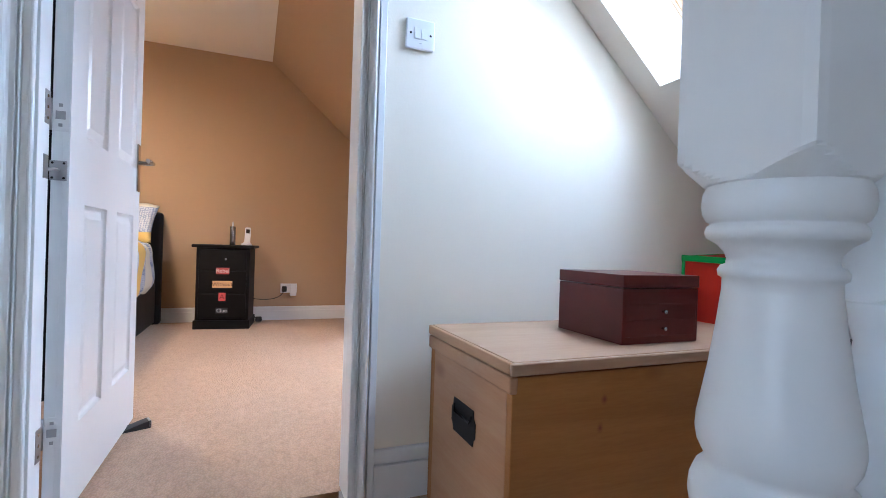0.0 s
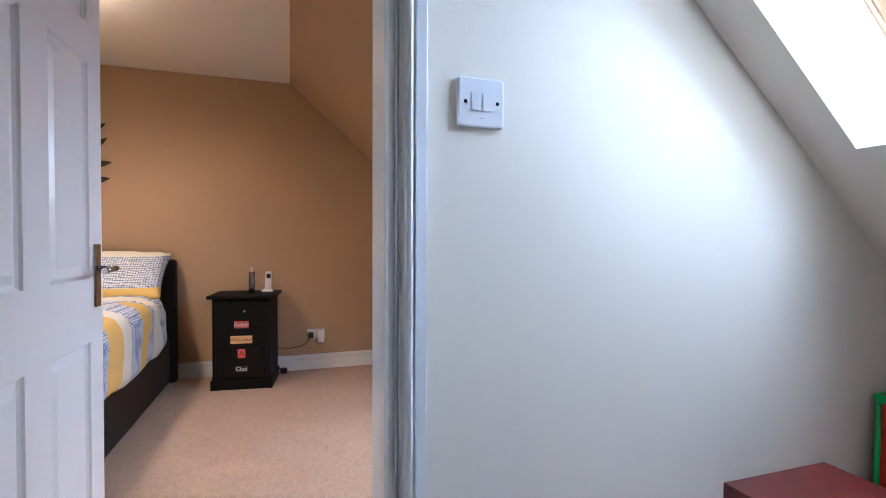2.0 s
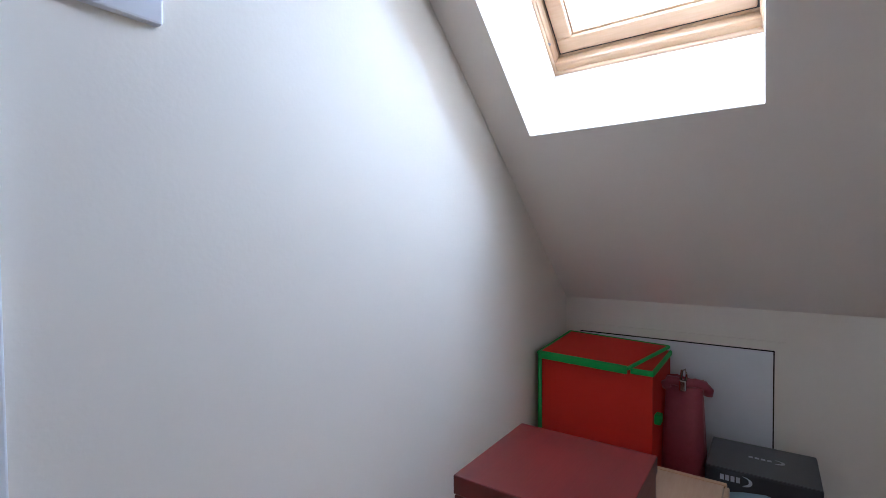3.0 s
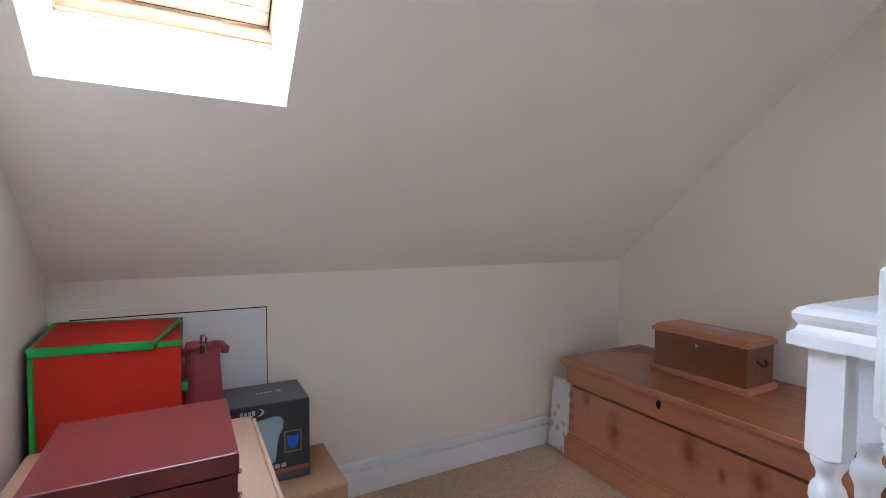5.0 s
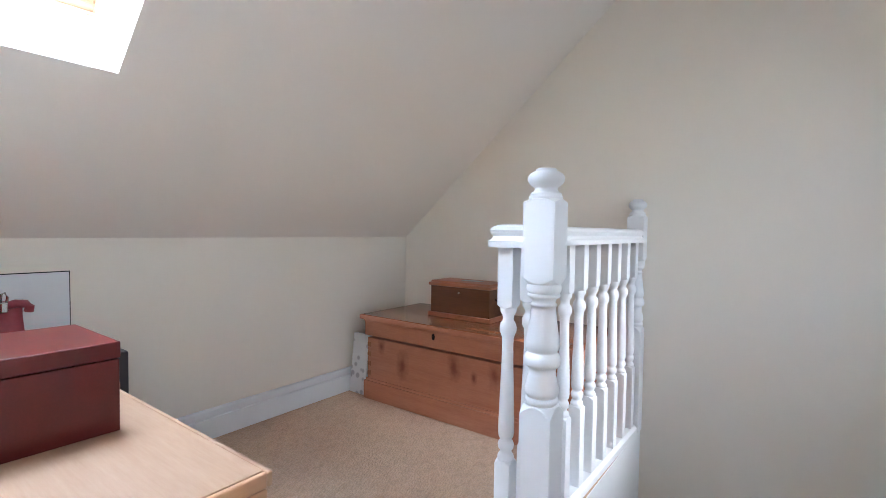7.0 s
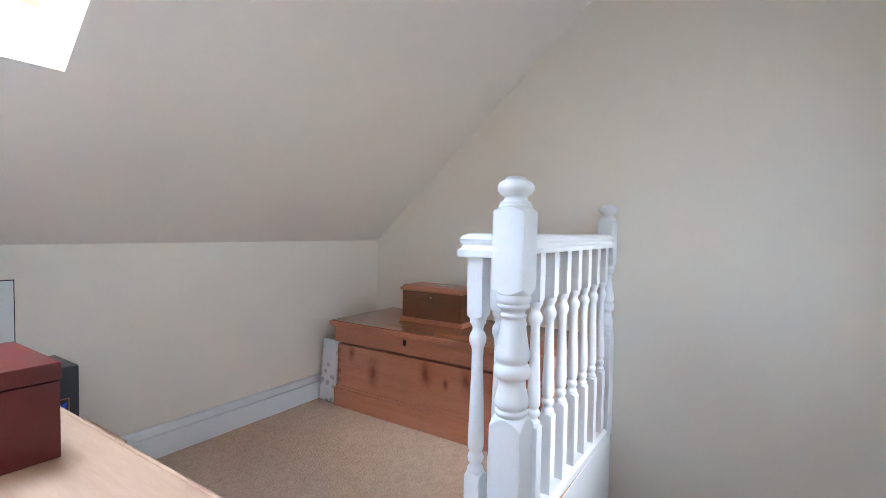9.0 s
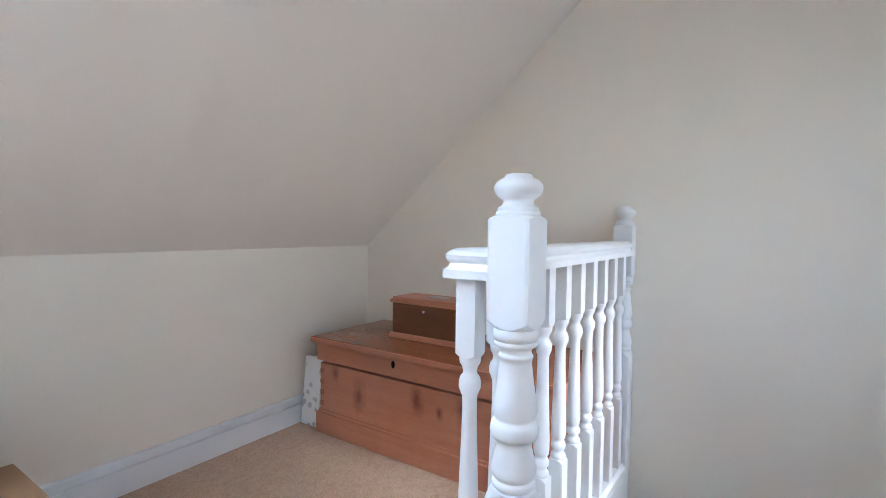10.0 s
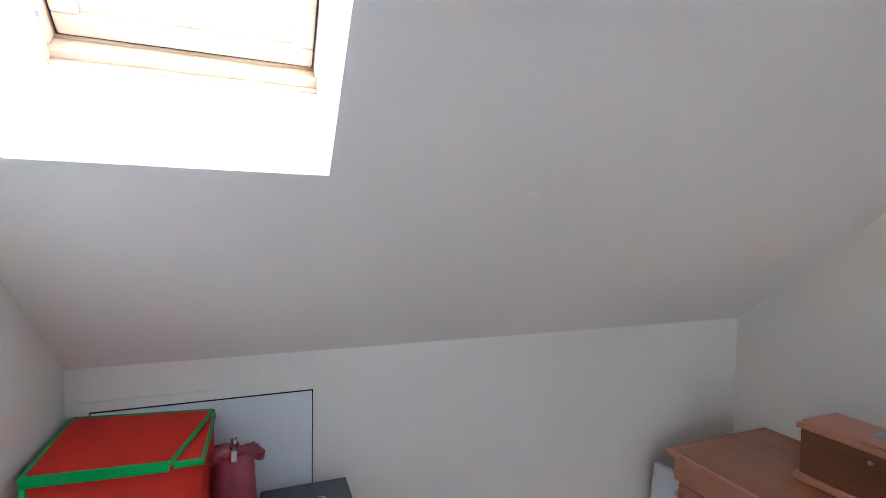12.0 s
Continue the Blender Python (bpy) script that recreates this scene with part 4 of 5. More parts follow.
def bottle_bag():
    cx, cy, z0, zt = 1.170, -0.381, 0.241, 0.665
    c = thing("bottle_bag", (cx, cy, z0), "maroon foil bottle gift bag with a silver clip", "gift bag")
    b = bmesh.new()
    loops = []
    for f, hx, hy in ((0, 0.046, 0.054), (0.3, 0.046, 0.054), (0.55, 0.044, 0.053), (0.70, 0.040, 0.050), (0.82, 0.032, 0.047), (0.90, 0.022, 0.045), (0.96, 0.014, 0.045), (1.0, 0.012, 0.046)):
        z = z0 + (zt - z0) * f
        loop = []
        for q in range(16):
            a = 2 * math.pi * q / 16
            sx, sy = math.cos(a), math.sin(a)
            k = 1 / max(abs(sx), abs(sy)) ** 0.75
            loop.append(b.verts.new((cx + hx * sx * k + 0.004 * math.sin(5 * a + 7 * f), cy + hy * sy * k, z + 0.006 * math.sin(3 * a) * (f > 0.9))))
        loops.append(loop)
    for a, d in zip(loops, loops[1:]):
        for q in range(16):
            b.faces.new((a[q], a[(q + 1) % 16], d[(q + 1) % 16], d[q])).smooth = True
    b.faces.new(loops[0][::-1])
    b.faces.new(loops[-1])
    bmesh.ops.recalc_face_normals(b, faces=b.faces)
    part("bag", b, MAROON, c)
    # the mouth, folded over into a soft roll whose ends droop
    b = bmesh.new()
    tube(b, [(cx - 0.014, cy - 0.056, zt - 0.030), (cx - 0.016, cy - 0.058, zt - 0.017), (cx - 0.015, cy - 0.050, zt - 0.007), (cx - 0.014, cy - 0.028, zt - 0.004), (cx - 0.015, cy - 0.004, zt - 0.010),
             (cx - 0.014, cy + 0.020, zt - 0.006), (cx - 0.015, cy + 0.036, zt - 0.005), (cx - 0.016, cy + 0.044, zt - 0.014), (cx - 0.014, cy + 0.040, zt - 0.026)], 0.0120, 10)
    part("rolled_mouth", b, MAROON, c)
    b = bmesh.new()
    box(b, cx - 0.036, cx - 0.022, cy - 0.009, cy + 0.009, zt - 0.026, zt + 0.004, 0.004)
    tube(b, [(cx - 0.028, cy - 0.006, zt), (cx - 0.026, cy - 0.009, zt + 0.016), (cx - 0.022, cy - 0.004, zt + 0.030), (cx - 0.020, cy + 0.003, zt + 0.026), (cx - 0.024, cy + 0.006, zt + 0.004)], 0.0034, 8)
    part("clip", b, STEEL, c, "shiny silver clip")


bottle_bag()


def cardboard_box():
    x0, x1, y0, y1, z1 = 0.992, 1.285, -0.757, -0.290, 0.240
    c = thing("cardboard_box", ((x0 + x1) / 2, (y0 + y1) / 2, 0), "plain brown cardboard box closed with tape", "box")
    b = bmesh.new()
    box(b, x0, x1, y0, y1, 0, z1 - 0.004, 0.004)
    part("carton", b, CARD, c)
    for ya, yb in ((y0, (y0 + y1) / 2 - 0.001), ((y0 + y1) / 2 + 0.001, y1)):
        b = bmesh.new()
        box(b, x0 + 0.001, x1 - 0.001, ya + 0.0005, yb - 0.0005, z1 - 0.004, z1, 0.0015)
        part("flap", b, CARD, c)


cardboard_box()


def kettle_box():
    x0, x1, y0, y1, z0, z1 = 1.090, 1.280, -0.667, -0.438, 0.241, 0.483
    c = thing("kettle_box", ((x0 + x1) / 2, (y0 + y1) / 2, z0), "charcoal kettle carton with a pale blue jug picture", "box")
    b = bmesh.new()
    box(b, x0, x1, y0, y1, z0, z1 - 0.002, 0.003)
    body = part("carton", b, CARTON, c)
    b = bmesh.new()
    box(b, x0 + 0.002, x1 - 0.002, y0 + 0.002, y1 - 0.002, z1 - 0.002, z1 + 0.0005, 0.0)
    top = part("top_flap", b, CARTON_TOP, c)
    b = bmesh.new()
    jug = [(-0.455, 0.335), (-0.460, 0.415), (-0.475, 0.424), (-0.520, 0.436), (-0.562, 0.442), (-0.582, 0.438), (-0.590, 0.424), (-0.588, 0.404),
           (-0.578, 0.385), (-0.572, 0.360), (-0.570, 0.330), (-0.566, 0.308), (-0.555, 0.299), (-0.470, 0.297), (-0.458, 0.310)]
    flat_shape(b, jug, x0)
    part("jug_picture", b, PALEBLUE, body, "pale blue jug picture")
    b = bmesh.new()
    a0, a1, c0, c1 = -0.642, -0.592, 0.325, 0.390
    for ya, yb, za, zb in ((a0, a1, c0, c0 + 0.003), (a0, a1, c1 - 0.003, c1), (a0, a0 + 0.003, c0, c1), (a1 - 0.003, a1, c0, c1)):
        box(b, x0 - 0.0012, x0, ya, yb, za, zb)
    part("picture_border", b, COPPER, body, "thin copper border")
    b = bmesh.new()
    flat_shape(b, [(-0.636, 0.378), (-0.630, 0.345), (-0.622, 0.334), (-0.612, 0.334), (-0.604, 0.345), (-0.598, 0.378), (-0.617, 0.371)], x0)
    part("beaker_picture", b, BLUE, body, "glowing blue beaker picture")
    b = bmesh.new()
    box(b, x0 - 0.001, x0, y0 + 0.004, y1 - 0.004, z0 + 0.026, z0 + 0.038)
    part("colour_band", b, SALMON, body, "salmon band")
    b = bmesh.new()
    box(b, x0 - 0.0011, x0, y0 + 0.004, y1 - 0.004, z0 + 0.004, z0 + 0.026)
    part("lower_band", b, CARTON_TOP, body, "grey band")
    b = bmesh.new()
    for k, w in enumerate((0.016, 0.014, 0.013)):
        box(b, x0 - 0.0012, x0, -0.545 - k * 0.019 - w, -0.545 - k * 0.019, 0.284, 0.296)
    part("lettering", b, PALE, body, "pale lettering")
    b = bmesh.new()
    for k in range(4):
        box(b, x0 - 0.0012, x0, -0.470 - 0.011 * k - 0.008, -0.470 - 0.011 * k, 0.455, 0.468)
    flat_shape(b, [(-0.516 - 0.020 * math.sin(a), 0.461 - 0.012 * math.cos(a)) for a in [math.pi * k / 10 for k in range(11)]]
               + [(-0.516 - 0.013 * math.sin(a), 0.462 + 0.010 * math.cos(a)) for a in [math.pi * k / 10 for k in range(1, 10)]], x0)
    part("logo", b, PALE, body, "pale logo")
    b = bmesh.new()
    for k in range(4):
        box(b, 1.186, 1.194, -0.525 - 0.013 * k - 0.009, -0.525 - 0.013 * k, z1 + 0.0003, z1 + 0.0016)
    prism(b, [(1.190 - 0.012 * math.cos(a), -0.580 - 0.020 * math.sin(a)) for a in [math.pi * k / 10 for k in range(11)]]
          + [(1.191 + 0.010 * math.cos(a), -0.580 - 0.013 * math.sin(a)) for a in [math.pi * k / 10 for k in range(1, 10)]], z1 + 0.0003, z1 + 0.0016, "z")
    part("logo", b, PALE, top, "pale logo")


kettle_box()


def pattern_board():
    m = mat("white_patterned_board", (0.82, 0.83, 0.84), 0.5, vary=0.05)
    n, l = m.node_tree.nodes, m.node_tree.links
    v = n.new("ShaderNodeTexVoronoi")
    v.inputs["Scale"].default_value = 22
    tc = n.new("ShaderNodeTexCoord")
    l.new(tc.outputs["Object"], v.inputs["Vector"])
    r = n.new("ShaderNodeMapRange")
    r.inputs["From Min"].default_value, r.inputs["From Max"].default_value = 0.22, 0.36
    r.inputs["To Min"].default_value, r.inputs["To Max"].default_value = 0.75, 0.0
    l.new(v.outputs["Distance"], r.inputs["Value"])
    mx = n.new("ShaderNodeMix")
    mx.data_type = "RGBA"
    old = n["Principled BSDF"].inputs["Base Color"].links[0].from_socket
    l.new(old, mx.inputs["A"])
    mx.inputs["B"].default_value = (0.40, 0.40, 0.43, 1)
    l.new(r.outputs[0], mx.inputs["Factor"])
    l.new(mx.outputs["Result"], n["Principled BSDF"].inputs["Base Color"])
    b = bmesh.new()
    vs = box(b, 1.182, 1.300, -1.830, -1.806, 0, 0.318, 0.002)
    for vv in vs:
        vv.co.y -= vv.co.z * 0.10
    o = part("patterned_board", b, m, None)
    tagged(o, "white board with a grey floral pattern beside the chest", "board")


pattern_board()


# ---- bedroom things ----
DUVET = bpy.data.materials.new("striped_bedding")
DUVET.use_nodes = True


def bedding_nodes(m, stops, axis):
    """Bands along one axis, every other one printed with small blue rings."""
    n, l = m.node_tree.nodes, m.node_tree.links
    b = n["Principled BSDF"]
    b.inputs["Roughness"].default_value = 0.9
    tc = n.new("ShaderNodeTexCoord")
    sep = n.new("ShaderNodeSeparateXYZ")
    l.new(tc.outputs["Object"], sep.inputs[0])
    mr = n.new("ShaderNodeMapRange")
    mr.inputs["From Min"].default_value, mr.inputs["From Max"].default_value = stops[0], stops[1]
    l.new(sep.outputs[axis], mr.inputs["Value"])
    ramp = n.new("ShaderNodeValToRGB")
    ramp.color_ramp.interpolation = "CONSTANT"
    printed = n.new("ShaderNodeValToRGB")
    printed.color_ramp.interpolation = "CONSTANT"
    bands = stops[2]
    for k, (pos, col, pr) in enumerate(bands):
        e = ramp.color_ramp.elements[k] if k < 2 else ramp.color_ramp.elements.new(pos)
        e.position, e.color = pos, (*col, 1)
        p = printed.color_ramp.elements[k] if k < 2 else printed.color_ramp.elements.new(pos)
        p.position, p.color = pos, (pr, pr, pr, 1)
    l.new(mr.outputs[0], ramp.inputs[0])
    l.new(mr.outputs[0], printed.inputs[0])
    v = n.new("ShaderNodeTexVoronoi")
    v.inputs["Scale"].default_value = 68
    v.inputs["Randomness"].default_value = 0.25
    l.new(tc.outputs["Object"], v.inputs["Vector"])
    r = n.new("ShaderNodeMapRange")
    r.inputs["From Min"].default_value, r.inputs["From Max"].default_value = 0.36, 0.62
    l.new(v.outputs["Distance"], r.inputs["Value"])
    mul = n.new("ShaderNodeMath")
    mul.operation = "MULTIPLY"
    l.new(r.outputs[0], mul.inputs[0])
    l.new(printed.outputs[0], mul.inputs[1])
    mx = n.new("ShaderNodeMix")
    mx.data_type = "RGBA"
    mx.inputs["B"].default_value = (0.18, 0.25, 0.44, 1)
    l.new(mul.outputs[0], mx.inputs["Factor"])
    l.new(ramp.outputs[0], mx.inputs["A"])
    l.new(mx.outputs["Result"], b.inputs["Base Color"])


WHITEC, CREAM, YELLOW = (0.72, 0.73, 0.76), (0.74, 0.70, 0.60), (0.74, 0.48, 0.13)
bedding_nodes(DUVET, (-1.0, 1.0, ((0.0, WHITEC, 1), (0.34, YELLOW, 0), (0.44, CREAM, 0), (0.50, WHITEC, 1), (0.62, YELLOW, 0), (0.69, WHITEC, 1), (0.75, CREAM, 0),
                                  (0.82, WHITEC, 1), (0.87, CREAM, 0), (0.92, YELLOW, 0))), 1)
PILLOW = bpy.data.materials.new("pillowcase")
PILLOW.use_nodes = True
bedding_nodes(PILLOW, (-0.15, 0.15, ((0.0, YELLOW, 0), (0.26, WHITEC, 1), (0.93, CREAM, 0))), 2)
LEATHER = mat("black_leather", (0.012, 0.010, 0.009), 0.55, vary=0.3, bump=0.25, bscale=150, spec=0.3)


def soft_block(x0, x1, y0, y1, z0, z1, r, wob, seed):
    """A cushion-like block with rounded edges and uneven faces."""
    b = bmesh.new()
    box(b, x0, x1, y0, y1, z0, z1)
    bmesh.ops.subdivide_edges(b, edges=list(b.edges), cuts=12, use_grid_fill=True)
    c = Vector(((x0 + x1) / 2, (y0 + y1) / 2, (z0 + z1) / 2))
    h = Vector(((x1 - x0) / 2, (y1 - y0) / 2, (z1 - z0) / 2))
    for v in b.verts:
        d = v.co - c
        inner = Vector([max(-(h[k] - r), min(h[k] - r, d[k])) for k in range(3)])
        off = d - inner
        if off.length > 1e-6:
            v.co = c + inner + off.normalized() * min(off.length, r)
        p = v.co * 5 + Vector((seed, 0, 0))
        v.co += Vector((noise.noise(p), noise.noise(p + Vector((7, 0, 0))), noise.noise(p + Vector((0, 9, 0))))) * wob
    for f in b.faces:
        f.smooth = True
    return b


def cushion(lx, ly, thick):
    """A stuffed pillow lying flat: two bulged sheets that meet in a seam, with drawn-out corners and soft creases."""
    b = bmesh.new()
    nx, ny = 26, 18
    sheets = []
    for up in (1, -1):
        grid = []
        for i in range(nx + 1):
            row = []
            for k in range(ny + 1):
                u, v = 2 * i / nx - 1, 2 * k / ny - 1
                fill = ((1 - u ** 4) * (1 - v ** 4)) ** 0.55
                crease = noise.noise(Vector((u * 3.1, v * 2.7, 5.0 * up))) * 0.016 * fill
                sag = 1 - 0.05 * (1 - u * u) * abs(v) - 0.03 * abs(u)
                row.append(b.verts.new((u * lx / 2 * (1 - 0.05 * (1 - v * v) * abs(u)), v * ly / 2 * sag, up * (thick * fill + crease))))
            grid.append(row)
        sheets.append(grid)
        for i in range(nx):
            for k in range(ny):
                b.faces.new((grid[i][k], grid[i + 1][k], grid[i + 1][k + 1], grid[i][k + 1])).smooth = True
    bmesh.ops.remove_doubles(b, verts=b.verts, dist=0.0004)
    bmesh.ops.recalc_face_normals(b, faces=b.faces)
    return b


def bed():
    x0, x1, y0, y1 = -2.62, -1.175, 1.32, 3.27
    c = thing("double_bed", ((x0 + x1) / 2, (y0 + y1) / 2, 0), "black leather double bed with a headboard", "bed")
    b = bmesh.new()
    box(b, x0, x1, y0, y1 - 0.08, 0.015, 0.36, 0.02, seg=3)
    part("base", b, LEATHER, c)
    b = bmesh.new()
    box(b, x0 - 0.02, x1 + 0.035, y1 - 0.08, y1, 0.0, 0.935, 0.025, seg=3)
    part("headboard", b, LEATHER, c)
    b = bmesh.new()
    box(b, x0 + 0.02, x1 - 0.02, y0 + 0.02, y1 - 0.085, 0.36, 0.58, 0.04, seg=3)
    part("mattress", b, mat("mattress_ticking", (0.7, 0.68, 0.64), 0.9), c)
    du = soft_block(x0 - 0.04, x1 + 0.042, y0 - 0.02, 3.00, 0.270, 0.720, 0.12, 0.026, 1)
    o = part("duvet", du, DUVET, None)
    me = o.data
    mid = Vector(((x0 + x1) / 2, 2.1, 0))
    for v in me.vertices:
        v.co -= mid
    o.location = mid
    tagged(o, "yellow, white and blue striped duvet spread over the bed", "duvet")
    pl = cushion(0.70, 0.46, 0.085)
    bmesh.ops.transform(pl, matrix=pose(0, 0, 0, 42), verts=pl.verts)
    o = part("pillow", pl, PILLOW, None)
    o.location = (-1.50, 2.960, 0.835)
    tagged(o, "pillow in a blue-printed case with a yellow edge", "pillow", "pillows on the bed")
    copy_thing(o, Matrix.Translation((-2.26, 2.960, 0.835)))


bed()


def writing(text, size, at):
    """A word in relief, centred at a place on a face that looks south."""
    cu = bpy.data.curves.new("word", "FONT")
    cu.body, cu.size, cu.extrude, cu.align_x, cu.align_y = text, size, 0.0006, "CENTER", "CENTER"
    ob = new("word", cu)
    bpy.context.view_layer.update()
    me = bpy.data.meshes.new_from_object(ob)
    bpy.data.objects.remove(ob)
    b = bmesh.new()
    b.from_mesh(me)
    bpy.data.meshes.remove(me)
    bmesh.ops.transform(b, matrix=Matrix.Translation(at) @ pose(0, 0, 0, 90), verts=b.verts)
    return b


def nightstand():
    x0, x1, y0, y1, z1 = -0.845, -0.430, 2.885, 3.245, 0.683
    mx = (x0 + x1) / 2
    c = thing("bedside_cabinet", (mx, 3.06, 0), "black bedside cabinet with drawers and colourful stickers", "bedside cabinet")
    b = bmesh.new()
    box(b, x0 - 0.004, x1 + 0.004, y0 - 0.004, y1, 0, 0.07, 0.004)
    part("plinth", b, BLACKWOOD, c)
    b = bmesh.new()
    box(b, x0 + 0.008, x1 - 0.008, y0 + 0.008, y1, 0.07, z1 - 0.024, 0.003)
    part("carcass", b, BLACKWOOD, c)
    b = bmesh.new()
    box(b, x0 - 0.024, x1 + 0.024, y0 - 0.020, y1, z1 - 0.024, z1, 0.006, seg=3)
    part("top", b, BLACKWOOD, c)
    for za, zb in ((0.085, 0.285), (0.293, 0.470), (0.478, 0.645)):
        b = bmesh.new()
        box(b, x0 + 0.030, x1 - 0.030, y0 - 0.002, y0 + 0.012, za, zb, 0.004)
        part("drawer_front", b, BLACKWOOD, c)
    # stickers: height, width, depth, ground colour, print colour, word, size of the letters
    ST = ((0.472, 0.098, 0.052, (0.50, 0.08, 0.07), (0.78, 0.66, 0.62), "Rebel", 0.044),
          (0.363, 0.148, 0.056, (0.80, 0.48, 0.22), (0.16, 0.03, 0.02), "Without", 0.044),
          (0.262, 0.052, 0.066, (0.60, 0.09, 0.08), (0.10, 0.012, 0.012), "A", 0.052),
          (0.150, 0.090, 0.044, (0.02, 0.02, 0.02), (0.75, 0.72, 0.66), "Clue", 0.042))
    for z, w, h, bg, fg, word, tall in ST:
        b = bmesh.new()
        box(b, mx - w / 2, mx + w / 2, y0 - 0.0040, y0 - 0.002, z - h / 2, z + h / 2, 0.0005)
        st = part("sticker", b, mat("sticker_ground", bg, 0.5), c, "printed sticker")
        part("lettering", writing(word, tall, (mx, y0 - 0.0048, z)), mat("sticker_print", fg, 0.5), st)
    b = bmesh.new()
    lathe(b, [(0, 0.008), (0.002, 0.008), (0.003, 0.004)], 12, Matrix.Translation((mx + 0.02, y0 - 0.002, 0.568)) @ pose(0, 0, 0, 90))
    part("lock", b, DULL, c, "small metal lock")
    c.rotation_euler = (0, 0, radians(-6.5))
    o = thing("candle_holder", (-0.600, 3.08, z1), "tall dark chrome cylinder candle holder", "candle holder")
    b = bmesh.new()
    lathe(b, [(z1, 0.022), (z1 + 0.004, 0.023), (z1 + 0.155, 0.022), (z1 + 0.158, 0.019), (z1 + 0.150, 0.018)], 20, Matrix.Translation((-0.600, 3.08, 0)))
    part("cylinder", b, mat("dark_chrome", (0.22, 0.22, 0.23), 0.22, 1.0), o)
    b = bmesh.new()
    lathe(b, [(z1 + 0.12, 0.008), (z1 + 0.185, 0.007), (z1 + 0.20, 0.002)], 12, Matrix.Translation((-0.600, 3.08, 0)))
    part("taper", b, PALE, o, "pale thin taper")
    o = thing("cordless_phone", (-0.490, 3.10, z1), "white cordless phone standing in its charger", "telephone")
    b = bmesh.new()
    lathe(b, [(z1, 0.044), (z1 + 0.012, 0.043), (z1 + 0.024, 0.026), (z1 + 0.030, 0.020)], 20, Matrix.Translation((-0.490, 3.10, 0)) @ Matrix.Diagonal((1, 0.8, 1, 1)))
    part("cradle", b, PLASTIC, o)
    b = bmesh.new()
    vs = box(b, -0.024, 0.024, -0.013, 0.013, 0, 0.140, 0.011, seg=3)
    bmesh.ops.transform(b, matrix=Matrix.Translation((-0.485, 3.10, z1 + 0.018)) @ pose(0, 0, 0, -10, 2, 0), verts=b.verts)
    hs = part("handset", b, PLASTIC, o)
    b = bmesh.new()
    box(b, -0.015, 0.015, -0.0145, -0.0128, 0.085, 0.120)
    bmesh.ops.transform(b, matrix=Matrix.Translation((-0.485, 3.10, z1 + 0.018)) @ pose(0, 0, 0, -10, 2, 0), verts=b.verts)
    part("screen", b, BLACKP, hs, "small dark screen")


nightstand()


def wall_socket():
    x, z, y = -0.118, 0.293, BACK
    c = thing("wall_socket", (x, y, z), "white double wall socket with a black plug and white adapter", "socket")
    b = bmesh.new()
    box(b, x - 0.073, x + 0.073, y - 0.010, y, z - 0.043, z + 0.043, 0.003)
    part("plate", b, PLASTIC, c)
    b = bmesh.new()
    box(b, x - 0.062, x - 0.018, y - 0.040, y - 0.010, z - 0.032, z + 0.020, 0.010, seg=3)
    part("plug", b, BLACKP, c, "black mains plug")
    b = bmesh.new()
    box(b, x + 0.010, x + 0.068, y - 0.045, y - 0.010, z - 0.070, z + 0.042, 0.007, seg=3)
    part("adapter", b, PLASTIC, c, "white plug-in adapter")
    o = thing("mains_cable", (-0.25, y - 0.03, 0.2), "thin black mains cable hanging to the cabinet", "cable")
    b = bmesh.new()
    pts = []
    p0, p1, p2 = Vector((x - 0.045, y - 0.035, z - 0.025)), Vector((-0.205, y - 0.04, 0.165)), Vector((-0.44, y - 0.03, 0.205))
    for k in range(13):
        f = k / 12
        pts.append(tuple(p0 * (1 - f) ** 2 + p1 * 2 * f * (1 - f) + p2 * f * f))
    tube(b, pts, 0.0035, 6)
    part("flex", b, BLACKP, o)
    o = thing("black_plug", (-0.37, y - 0.10, 0), "black plug lying against the skirting board", "plug")
    b = bmesh.new()
    box(b, -0.40, -0.345, y - 0.10, y - 0.055, 0.0, 0.045, 0.012, seg=3)
    tube(b, [(-0.395, y - 0.08, 0.035), (-0.43, y - 0.07, 0.060), (-0.46, y - 0.06, 0.05)], 0.006, 6)
    part("body", b, BLACKP, o)


wall_socket()


def doorstop():
    o = thing("door_wedge", (-0.83, 0.755, 0), "dark grey metal and rubber door wedge on the carpet", "door wedge")
    b = bmesh.new()
    prism(b, [(0, 0.002), (0.115, 0.002), (0.115, 0.030), (0.085, 0.024)], -0.022, 0.022)
    m = Matrix.Translation((-0.885, 0.735, 0)) @ pose(0, 0, 0, 0, 0, 22)
    bmesh.ops.transform(b, matrix=m, verts=b.verts)
    part("wedge", b, mat("dark_rubber", (0.03, 0.03, 0.035), 0.5), o)
    b = bmesh.new()
    box(b, 0.108, 0.118, -0.022, 0.022, 0.004, 0.030, 0.003)
    bmesh.ops.transform(b, matrix=m, verts=b.verts)
    part("toe", b, DULL, o, "dull steel end")


doorstop()


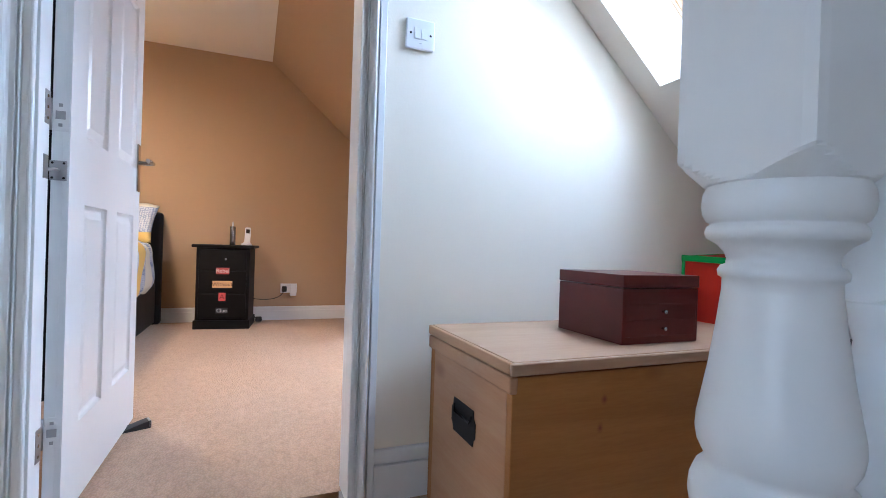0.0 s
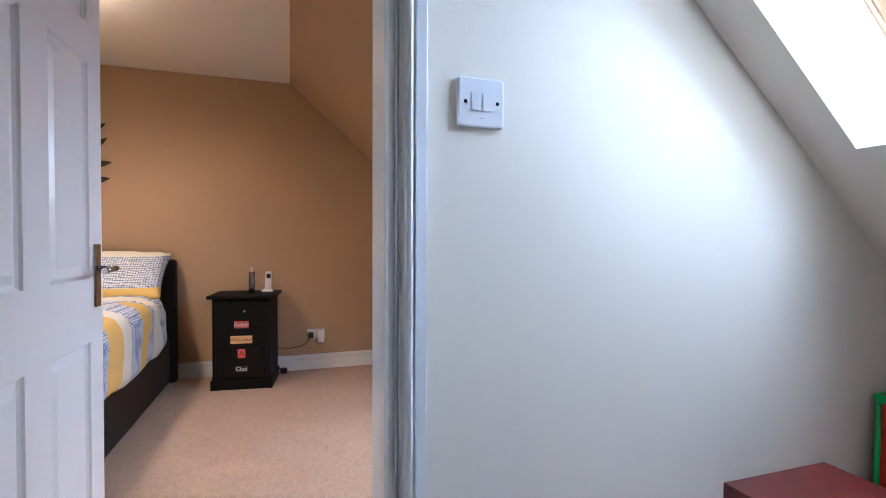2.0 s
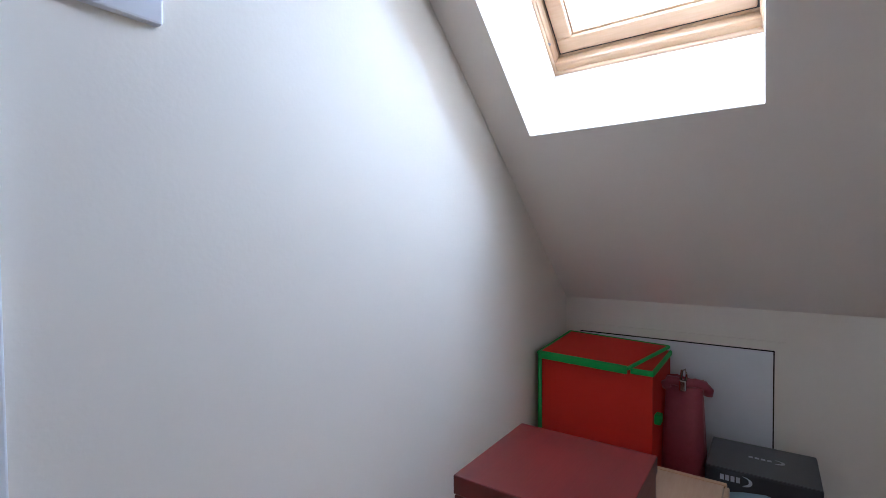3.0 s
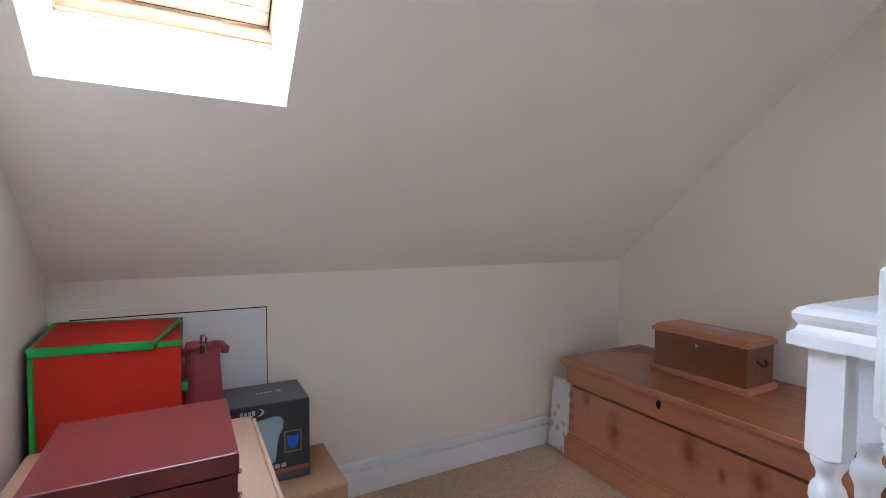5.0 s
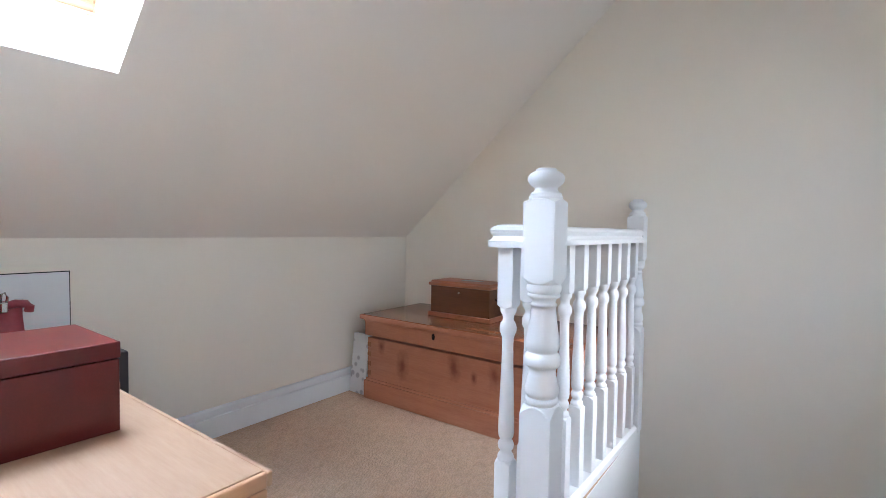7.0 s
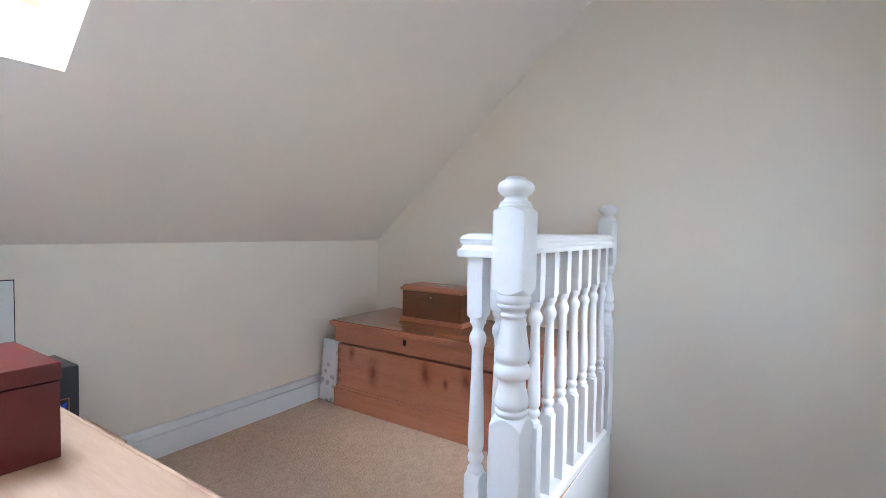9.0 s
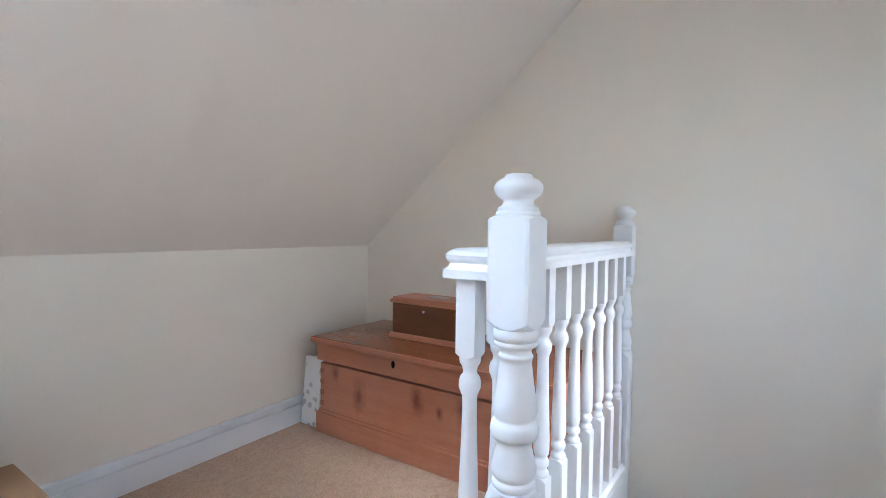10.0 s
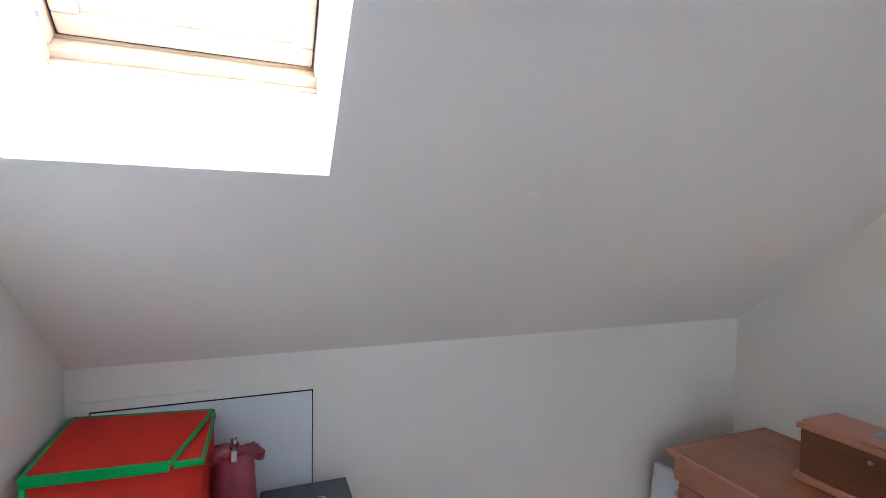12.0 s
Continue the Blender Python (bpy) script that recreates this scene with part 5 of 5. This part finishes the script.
def cabin_hook():
    o = thing("cabin_hook", (-0.87, 0.105, 0.876), "zinc hook latch bridging the door edge and lining", "latch")
    b = bmesh.new()
    box(b, -0.887, -0.852, 0.108, 0.1125, 0.852, 0.900, 0.001)
    p = part("plate", b, DULL, o)
    for sx in (-0.881, -0.858):
        for sz in (0.858, 0.894):
            b = bmesh.new()
            lathe(b, [(0, 0.0030), (0.0010, 0.0026), (0.0014, 0.0010)], 10, Matrix.Translation((sx, 0.108, sz)) @ pose(0, 0, 0, 90))
            part("screw", b, IRON, p)
    b = bmesh.new()
    tube(b, [(-0.868, 0.106, 0.876), (-0.872, 0.096, 0.878), (-0.884, 0.080, 0.873), (-0.870, 0.044, 0.874)], 0.0035, 8)
    part("hook", b, DULL, o)
    b = bmesh.new()
    box(b, -0.871, -0.867, 0.020, 0.044, 0.848, 0.902, 0.001)
    part("keep", b, DULL, o)
    for z in (0.24, 1.01, 1.78):
        b = bmesh.new()
        box(b, -0.8705, -0.8675, 0.022, 0.049, z - 0.038, z + 0.038, 0.0005)
        h = part("hinge_leaf", b, DULL, door, "steel butt hinge leaf")
        for dz in (-0.025, 0.0, 0.025):
            b = bmesh.new()
            lathe(b, [(0, 0.004), (0.001, 0.0035)], 10, Matrix.Translation((-0.8675, 0.034, z + dz)) @ pose(0, 0, 0, 0, 90, 0))
            part("screw", b, STEEL, h)


cabin_hook()


def robe():
    """Dark gown on the back of the open door."""
    o = thing("dressing_gown", (-0.96, 0.42, 0.3), "black dressing gown hanging behind the open door", "dressing gown")
    b = bmesh.new()
    loops = []
    for f, wx, wy in ((0, 0.045, 0.25), (0.3, 0.042, 0.25), (0.6, 0.045, 0.26), (0.85, 0.04, 0.24), (0.95, 0.03, 0.15), (1.0, 0.015, 0.04)):
        z = 0.28 + 1.47 * f
        loop = []
        for q in range(40):
            a = 2 * math.pi * q / 40
            loop.append(b.verts.new((-0.962 + wx * math.cos(a) * (0.75 + 0.25 * math.sin(9 * a + 2 * f)), 0.40 + wy * math.sin(a), z)))
        loops.append(loop)
    for a, d in zip(loops, loops[1:]):
        for q in range(40):
            fc = b.faces.new((a[q], a[(q + 1) % 40], d[(q + 1) % 40], d[q]))
            fc.smooth = True
    b.faces.new(loops[0][::-1])
    b.faces.new(loops[-1])
    bmesh.ops.recalc_face_normals(b, faces=b.faces)
    part("gown", b, mat("black_towelling", (0.010, 0.010, 0.012), 0.95, vary=0.3, bump=0.8, bscale=300), o)
    b = bmesh.new()
    tube(b, [(-0.893, 0.40, 1.79), (-0.93, 0.40, 1.785), (-0.955, 0.40, 1.76), (-0.962, 0.40, 1.73)], 0.004, 8)
    part("hook", b, STEEL, o)


robe()


def pendant():
    x, y = -1.55, 1.90
    o = thing("pendant_light", (x, y, CEIL), "lit pendant ceiling light with a cream shade", "ceiling light")
    b = bmesh.new()
    lathe(b, [(CEIL, 0.045), (CEIL - 0.02, 0.035), (CEIL - 0.025, 0.006), (CEIL - 0.16, 0.006)], 20, Matrix.Translation((x, y, 0)))
    part("ceiling_rose", b, PLASTIC, o)
    b = bmesh.new()
    z0, z1 = CEIL - 0.36, CEIL - 0.16
    seg = 28
    loops = [[b.verts.new((x + r * math.cos(2 * math.pi * k / seg), y + r * math.sin(2 * math.pi * k / seg), z)) for k in range(seg)]
             for z, r in ((z0, 0.16), (z1, 0.145), (z1, 0.141), (z0, 0.156))]
    for a, d in zip(loops, loops[1:] + loops[:1]):
        for k in range(seg):
            b.faces.new((a[k], a[(k + 1) % seg], d[(k + 1) % seg], d[k]))
    bmesh.ops.recalc_face_normals(b, faces=b.faces)
    part("shade", b, mat("cream_shade", (0.75, 0.68, 0.55), 0.8), o)
    lamp = new("pendant_bulb", bpy.data.lights.new("pendant_bulb", "POINT"))
    lamp.data.energy, lamp.data.color, lamp.data.shadow_soft_size = 64, (1.0, 0.72, 0.45), 0.10
    lamp.location = (x, y, CEIL - 0.27)


pendant()


def wall_ornament():
    """Dark metal leaf spray on the bedroom wall above the bed."""
    o = thing("wall_ornament", (-1.70, BACK, 1.68), "dark bronze metal leaf spray mounted on the wall", "wall ornament")
    leaf_mat = mat("dark_bronze", (0.05, 0.035, 0.02), 0.5, 0.7, vary=0.3)
    b = bmesh.new()
    tube(b, [(-1.72, BACK - 0.012, 1.42), (-1.71, BACK - 0.02, 1.68), (-1.73, BACK - 0.012, 1.92)], 0.006, 8)
    part("stem", b, leaf_mat, o)
    for k in range(8):
        side = 1 if k % 2 else -1
        z = 1.45 + 0.058 * k
        b = bmesh.new()
        ln, w = 0.155 - 0.006 * abs(k - 4), 0.050
        top = [(0, 0, 0), (ln * 0.35, -0.004, w * 0.55), (ln * 0.7, -0.006, w * 0.35), (ln, -0.002, 0), (ln * 0.7, -0.006, -w * 0.35), (ln * 0.35, -0.004, -w * 0.55)]
        m = Matrix.Translation((-1.715, BACK - 0.018, z)) @ pose(0, 0, 0, 0, 0, 0 if side > 0 else 180) @ pose(0, 0, 0, 0, -38 if k > 3 else -12, 0)
        vs = [b.verts.new(m @ Vector(p)) for p in top]
        ws = [b.verts.new(m @ Vector((p[0], p[1] + (0.003 if side > 0 else -0.003), p[2]))) for p in top]
        b.faces.new(vs)
        b.faces.new(ws[::-1])
        for i in range(6):
            b.faces.new((vs[i], ws[i], ws[(i + 1) % 6], vs[(i + 1) % 6]))
        bmesh.ops.recalc_face_normals(b, faces=b.faces)
        part("leaf", b, leaf_mat, o)


wall_ornament()
